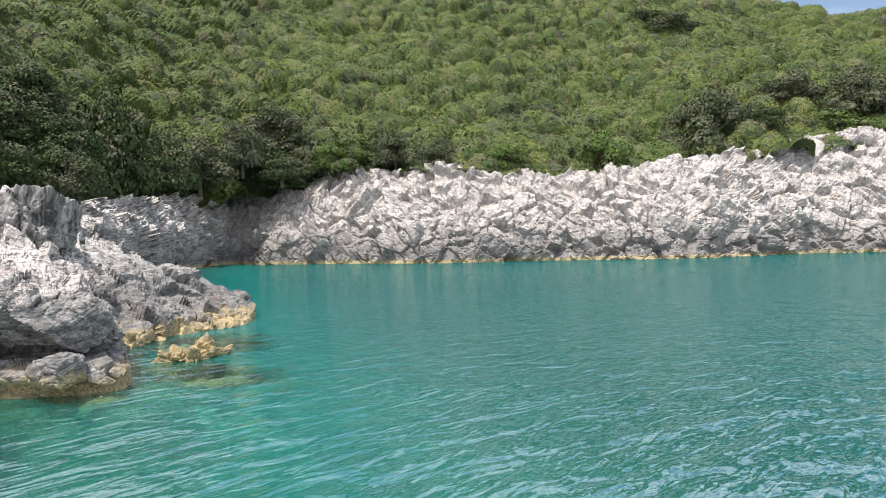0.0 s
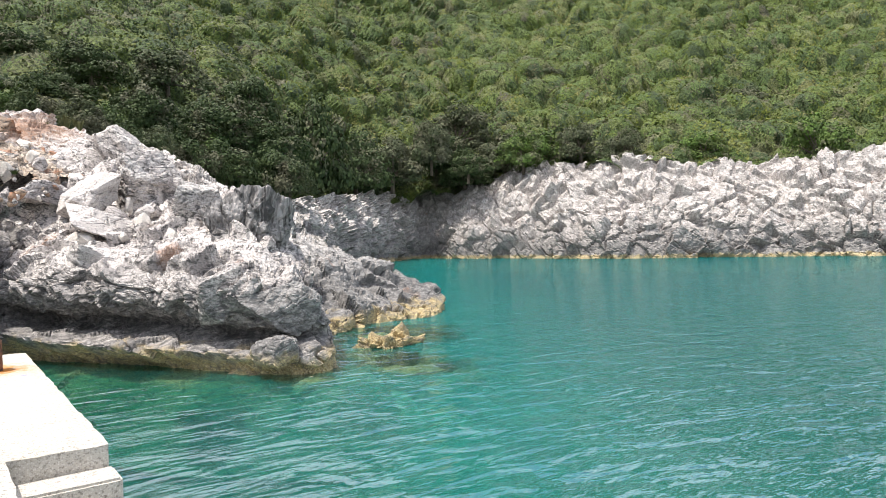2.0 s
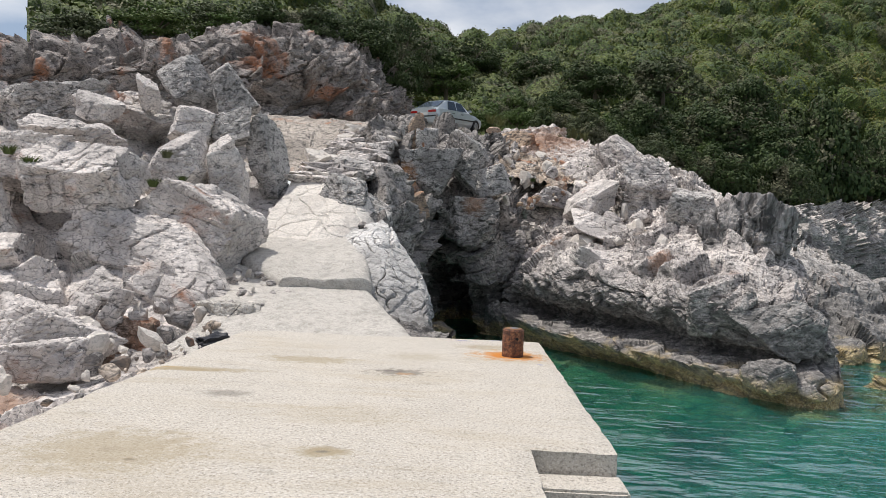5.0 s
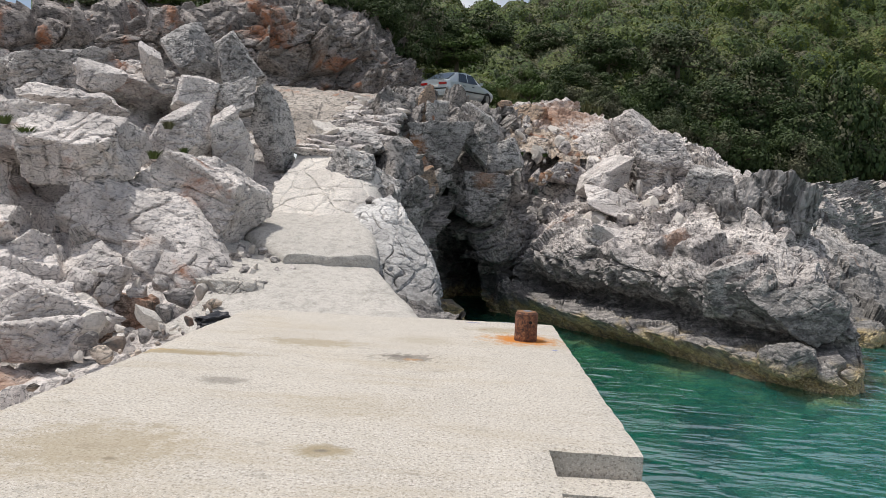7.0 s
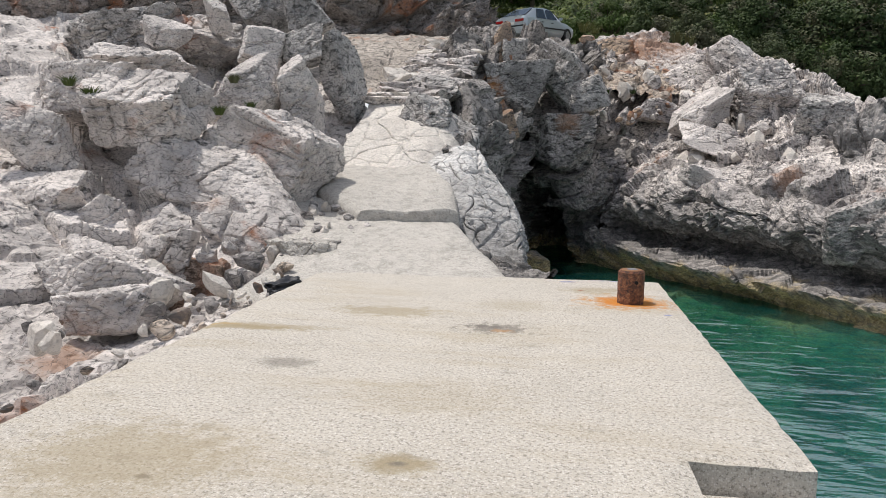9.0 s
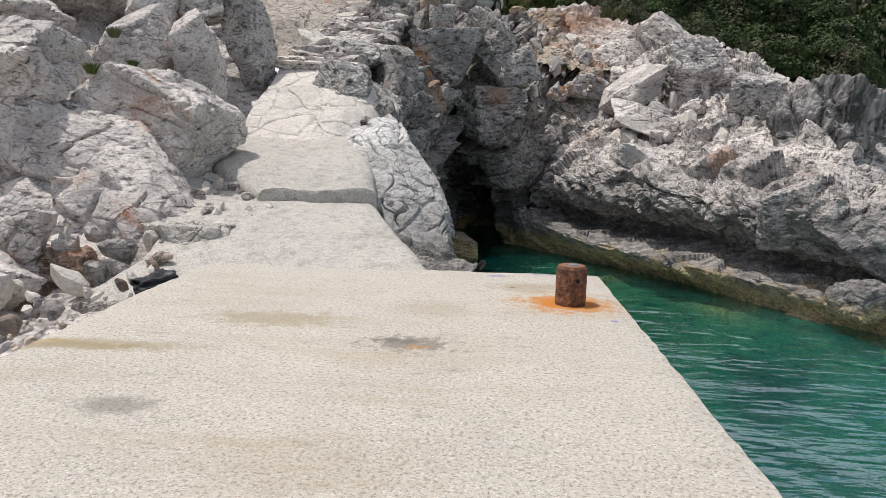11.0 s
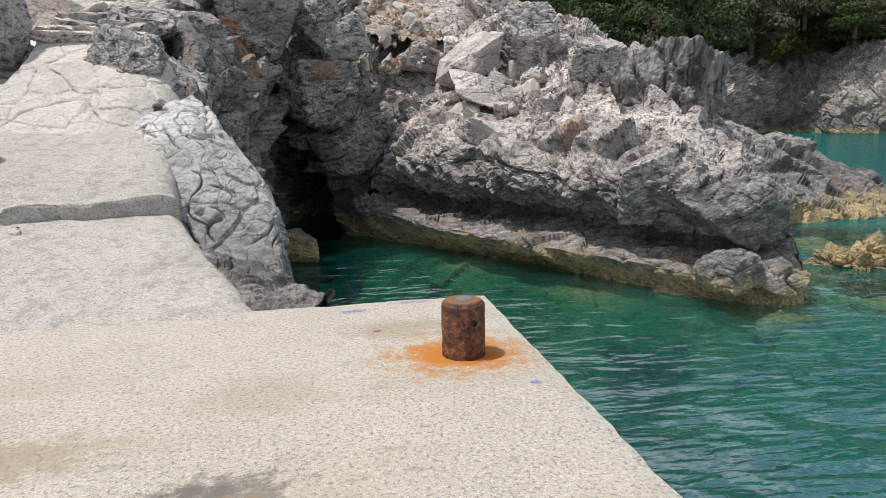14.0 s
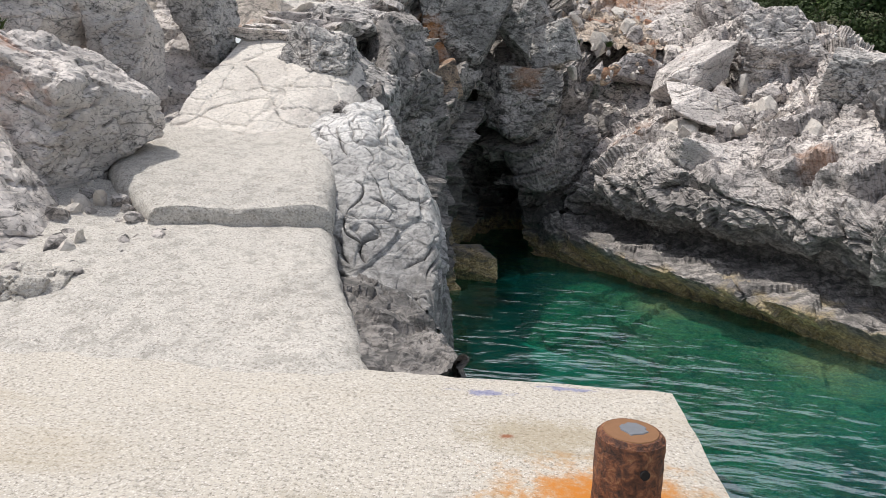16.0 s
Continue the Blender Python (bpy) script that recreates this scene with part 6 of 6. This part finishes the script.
plant("dark", "dark evergreen shrub on the hillside", 18.9, 46.7, 9.6, 3.98, 3.25, 70)
plant("dark", "dark evergreen shrub on the hillside", 24.0, 46.8, 8.8, 4.11, 3.36, 71)
plant("dark", "dark evergreen shrub on the hillside", 8.1, 49.5, 12.3, 3.18, 1.95, 72)


# ---- grass and weeds ----
def tuft(x, y, z, radius, height, seed, label, material=GRASS, blades=90):
    r = np.random.default_rng(seed)
    a = r.random(blades) * math.tau
    root = np.stack([np.cos(a), np.sin(a), 0 * a], 1) * (radius * 0.45 * r.random(blades))[:, None]
    lean = np.stack([np.cos(a), np.sin(a), 0 * a], 1) * (radius * (0.3 + 0.7 * r.random(blades)))[:, None]
    side = np.stack([-np.sin(a), np.cos(a), 0 * a], 1) * 0.012 * (0.6 + height)
    top = root + lean + np.stack([0 * a, 0 * a, height * (0.6 + 0.4 * r.random(blades))], 1)
    mid = root + 0.4 * lean + np.stack([0 * a, 0 * a, height * 0.55 * np.ones(blades)], 1)
    v = np.stack([root - side, root + side, mid + side, mid - side, top], 1).reshape(-1, 3)
    k = np.arange(blades)[:, None] * 5
    f = np.concatenate([k + [0, 1, 2], k + [0, 2, 3], k + [3, 2, 4]])
    ob = new("grass_tuft", mesh_from("grass_tuft", v, f, material))
    ob.location = (x, y, z)
    return tagged(ob, label, "grass", "tufts among the rocks")


tuft(-8.17, 4.20, 3.21, 0.18, 0.2, 0, "tuft of green weed in a rock joint", LEAF_FRESH)
tuft(-7.70, 2.60, 2.44, 0.2, 0.2, 1, "tuft of green weed in a rock joint", LEAF_FRESH)
tuft(-6.66, 4.00, 1.57, 0.2, 0.18, 2, "tuft of green weed in a rock joint", LEAF_FRESH)
tuft(-9.62, 1.60, 2.70, 0.25, 0.2, 3, "tuft of green weed in a rock joint", LEAF_FRESH)
tuft(-10.19, 1.80, 2.92, 0.2, 0.2, 4, "tuft of green weed in a rock joint", LEAF_FRESH)
tuft(-9.49, 3.00, 3.19, 0.2, 0.15, 5, "tuft of green weed in a rock joint", LEAF_FRESH)
tuft(-7.49, 3.50, 2.63, 0.15, 0.15, 6, "tuft of green weed in a rock joint", LEAF_FRESH)
tuft(5.08, 20.00, 4.65, 0.4, 0.45, 7, "tuft of green weed in a rock joint", LEAF_FRESH)
tuft(4.34, 21.00, 4.99, 0.35, 0.4, 8, "tuft of green weed in a rock joint", LEAF_FRESH)
tuft(1.50, 18.00, 4.22, 0.2, 0.2, 9, "tuft of green weed in a rock joint", LEAF_FRESH)
tuft(0.44, 17.00, 4.12, 0.15, 0.2, 10, "tuft of green weed in a rock joint", LEAF_FRESH)
tuft(-2.29, 20.00, 6.53, 0.55, 0.5, 30, "dry grass tuft beside the track", GRASS)
tuft(3.24, 25.00, 7.07, 0.5, 0.4, 31, "dry grass tuft beside the track", GRASS)
tuft(2.66, 26.00, 7.51, 0.5, 0.4, 32, "dry grass tuft beside the track", GRASS)
tuft(4.43, 26.50, 7.44, 0.5, 0.7, 33, "dry grass tuft beside the track", GRASS)
tuft(4.92, 26.00, 7.09, 0.4, 0.8, 34, "dry grass tuft beside the track", GRASS)
tuft(-0.14, 27.00, 8.21, 0.5, 0.6, 35, "dry grass tuft beside the track", GRASS)
tuft(0.49, 28.00, 8.30, 0.6, 0.5, 36, "dry grass tuft beside the track", GRASS)


# ---- silver car on the track ----
PAINT = Nodes("silver_paint")
PAINT.bsdf.inputs["Coat Weight"].default_value = 0.6
PAINT = PAINT.done((0.46, 0.51, 0.54), 0.3, None, 0.35)
GLASS = plain("tinted_car_glass", (0.03, 0.04, 0.045), 0.06)
RUBBER = plain("black_rubber", (0.02, 0.02, 0.02), 0.8)
ALLOY = plain("grey_alloy", (0.35, 0.36, 0.37), 0.35, 0.8)
RED_LAMP = plain("red_lamp_glass", (0.35, 0.02, 0.02), 0.15)
PLATE = plain("white_plate", (0.7, 0.7, 0.68), 0.5)


def hull(stations):
    """A closed skin through upright rings: each station is its place along the car, then pairs of half width and height."""
    bm = bmesh.new()
    rings = []
    for y, *pairs in stations:
        half = [(w, z) for w, z in pairs]
        rings.append([bm.verts.new((w, y, z)) for w, z in half] + [bm.verts.new((-w, y, z)) for w, z in half[::-1]])
    for a, b in zip(rings, rings[1:]):
        n = len(a)
        for k in range(n):
            bm.faces.new((a[k], a[(k + 1) % n], b[(k + 1) % n], b[k]))
    bm.faces.new(rings[0][::-1])
    bm.faces.new(rings[-1])
    bmesh.ops.recalc_face_normals(bm, faces=bm.faces[:])
    edges = [e for e in bm.edges if e.calc_face_angle(0) > 0.35]
    bmesh.ops.bevel(bm, geom=edges, offset=0.03, segments=2, affect="EDGES")
    return bm


def flat(points, thick=0.012):
    """A thin plate over corner points."""
    bm = bmesh.new()
    f = bm.faces.new([bm.verts.new(p) for p in points])
    bm.normal_update()
    n = f.normal.copy()
    top = bmesh.ops.extrude_face_region(bm, geom=[f])["geom"]
    for v in (g for g in top if isinstance(g, bmesh.types.BMVert)):
        v.co += n * thick
    bmesh.ops.recalc_face_normals(bm, faces=bm.faces[:])
    return bm


def wheel(x, y):
    bm = tube(0.31, 0.31, -0.1, 0.1, 2, 28, 0, 1)
    w = part("wheel", bm, RUBBER, car)
    w.matrix_basis = pose(x, y, 0.31, 0, 90 if x > 0 else -90, 0)
    rim = part("rim", tube(0.2, 0.17, 0.09, 0.112, 2, 20, 0, 2), ALLOY, w)
    for k in range(5):
        part("spoke", block(-0.02, 0.02, 0.03, 0.17, 0.10, 0.122, 0.0), ALLOY, w).matrix_basis = pose(0, 0, 0, 0, 0, 72 * k)


car = tagged(new("car"), "silver hatchback car parked on the gravel track", "car")
part("body", hull([
    (-2.2, (0.62, 0.30), (0.70, 0.42), (0.74, 0.62), (0.68, 0.90), (0.60, 0.95)),
    (-2.05, (0.72, 0.22), (0.82, 0.38), (0.85, 0.62), (0.80, 0.92), (0.68, 0.99)),
    (-1.2, (0.75, 0.20), (0.86, 0.36), (0.88, 0.62), (0.84, 0.91), (0.70, 0.96)),
    (0.6, (0.75, 0.20), (0.86, 0.36), (0.88, 0.60), (0.83, 0.88), (0.70, 0.93)),
    (1.5, (0.74, 0.20), (0.85, 0.36), (0.87, 0.58), (0.80, 0.80), (0.66, 0.87)),
    (2.1, (0.66, 0.24), (0.76, 0.36), (0.78, 0.54), (0.72, 0.68), (0.58, 0.73)),
    (2.25, (0.50, 0.30), (0.60, 0.38), (0.62, 0.52), (0.56, 0.62), (0.46, 0.64)),
]), PAINT, car)
part("cabin", hull([
    (-1.95, (0.70, 0.92), (0.66, 0.98)),
    (-1.0, (0.74, 0.92), (0.56, 1.40)),
    (-0.2, (0.75, 0.92), (0.57, 1.44)),
    (0.35, (0.75, 0.90), (0.55, 1.40)),
    (1.25, (0.68, 0.84), (0.60, 0.90)),
]), PAINT, car)
part("roof", hull([(-1.05, (0.50, 1.40), (0.46, 1.42)), (-0.3, (0.54, 1.445), (0.48, 1.465)), (0.35, (0.50, 1.40), (0.46, 1.425))]), PAINT, car)
part("rear_window", flat([(-0.60, -1.86, 1.04), (0.60, -1.86, 1.04), (0.50, -1.10, 1.375), (-0.50, -1.10, 1.375)], 0.02), GLASS, car, "dark sloping rear window")
part("windscreen", flat([(0.6, 1.14, 0.97), (-0.6, 1.14, 0.97), (-0.5, 0.45, 1.37), (0.5, 0.45, 1.37)], 0.02), GLASS, car, "dark windscreen")
for side in (1, -1):
    for name, y0, y1, b0, b1 in (("front_window", 0.62, -0.28, 0.30, -0.24), ("rear_door_window", -0.36, -1.15, -0.32, -0.92)):
        part(name, flat([(side * 0.752, y0, 0.955), (side * 0.752, y1, 0.955), (side * 0.592, b1, 1.37), (side * 0.592, b0, 1.37)][::side], 0.016), GLASS, car, "dark side window")
    lamp = part("tail_lamp", block(-0.2, 0.2, -0.03, 0.03, -0.055, 0.055, 0.015), RED_LAMP, car, "red tail lamp")
    lamp.matrix_basis = pose(side * 0.52, -2.205, 0.80, 0, 0, side * 8)
    part("side_strip", block(side * 0.885 - 0.012, side * 0.885 + 0.012, -1.1, 1.2, 0.50, 0.56, 0.004), RUBBER, car, "black rubbing strip")
    part("mirror", block(side * 0.90 - 0.08, side * 0.90 + 0.08, 0.62, 0.74, 0.93, 1.05, 0.02), PAINT, car)
    for y in (-0.02, -0.85):
        part("door_handle", block(side * 0.868 - 0.01, side * 0.868 + 0.014, y - 0.09, y + 0.09, 0.76, 0.79, 0.003), RUBBER, car)
    for y in (1.32, -1.35):
        wheel(side * 0.80, y)
part("rear_bumper", block(-0.80, 0.80, -2.26, -2.1, 0.36, 0.58, 0.05), PAINT, car)
part("bumper_strip", block(-0.78, 0.78, -2.275, -2.2, 0.555, 0.60, 0.01), RUBBER, car, "black bumper strip")
part("number_plate", block(-0.26, 0.26, -2.225, -2.19, 0.64, 0.75, 0.004), PLATE, car, "plain white plate")
part("spoiler", block(-0.55, 0.55, -2.1, -1.92, 0.985, 1.02, 0.01), PAINT, car)
car.matrix_world = pose(-2.4, 22.8, 7.0, 5, 0, -30)
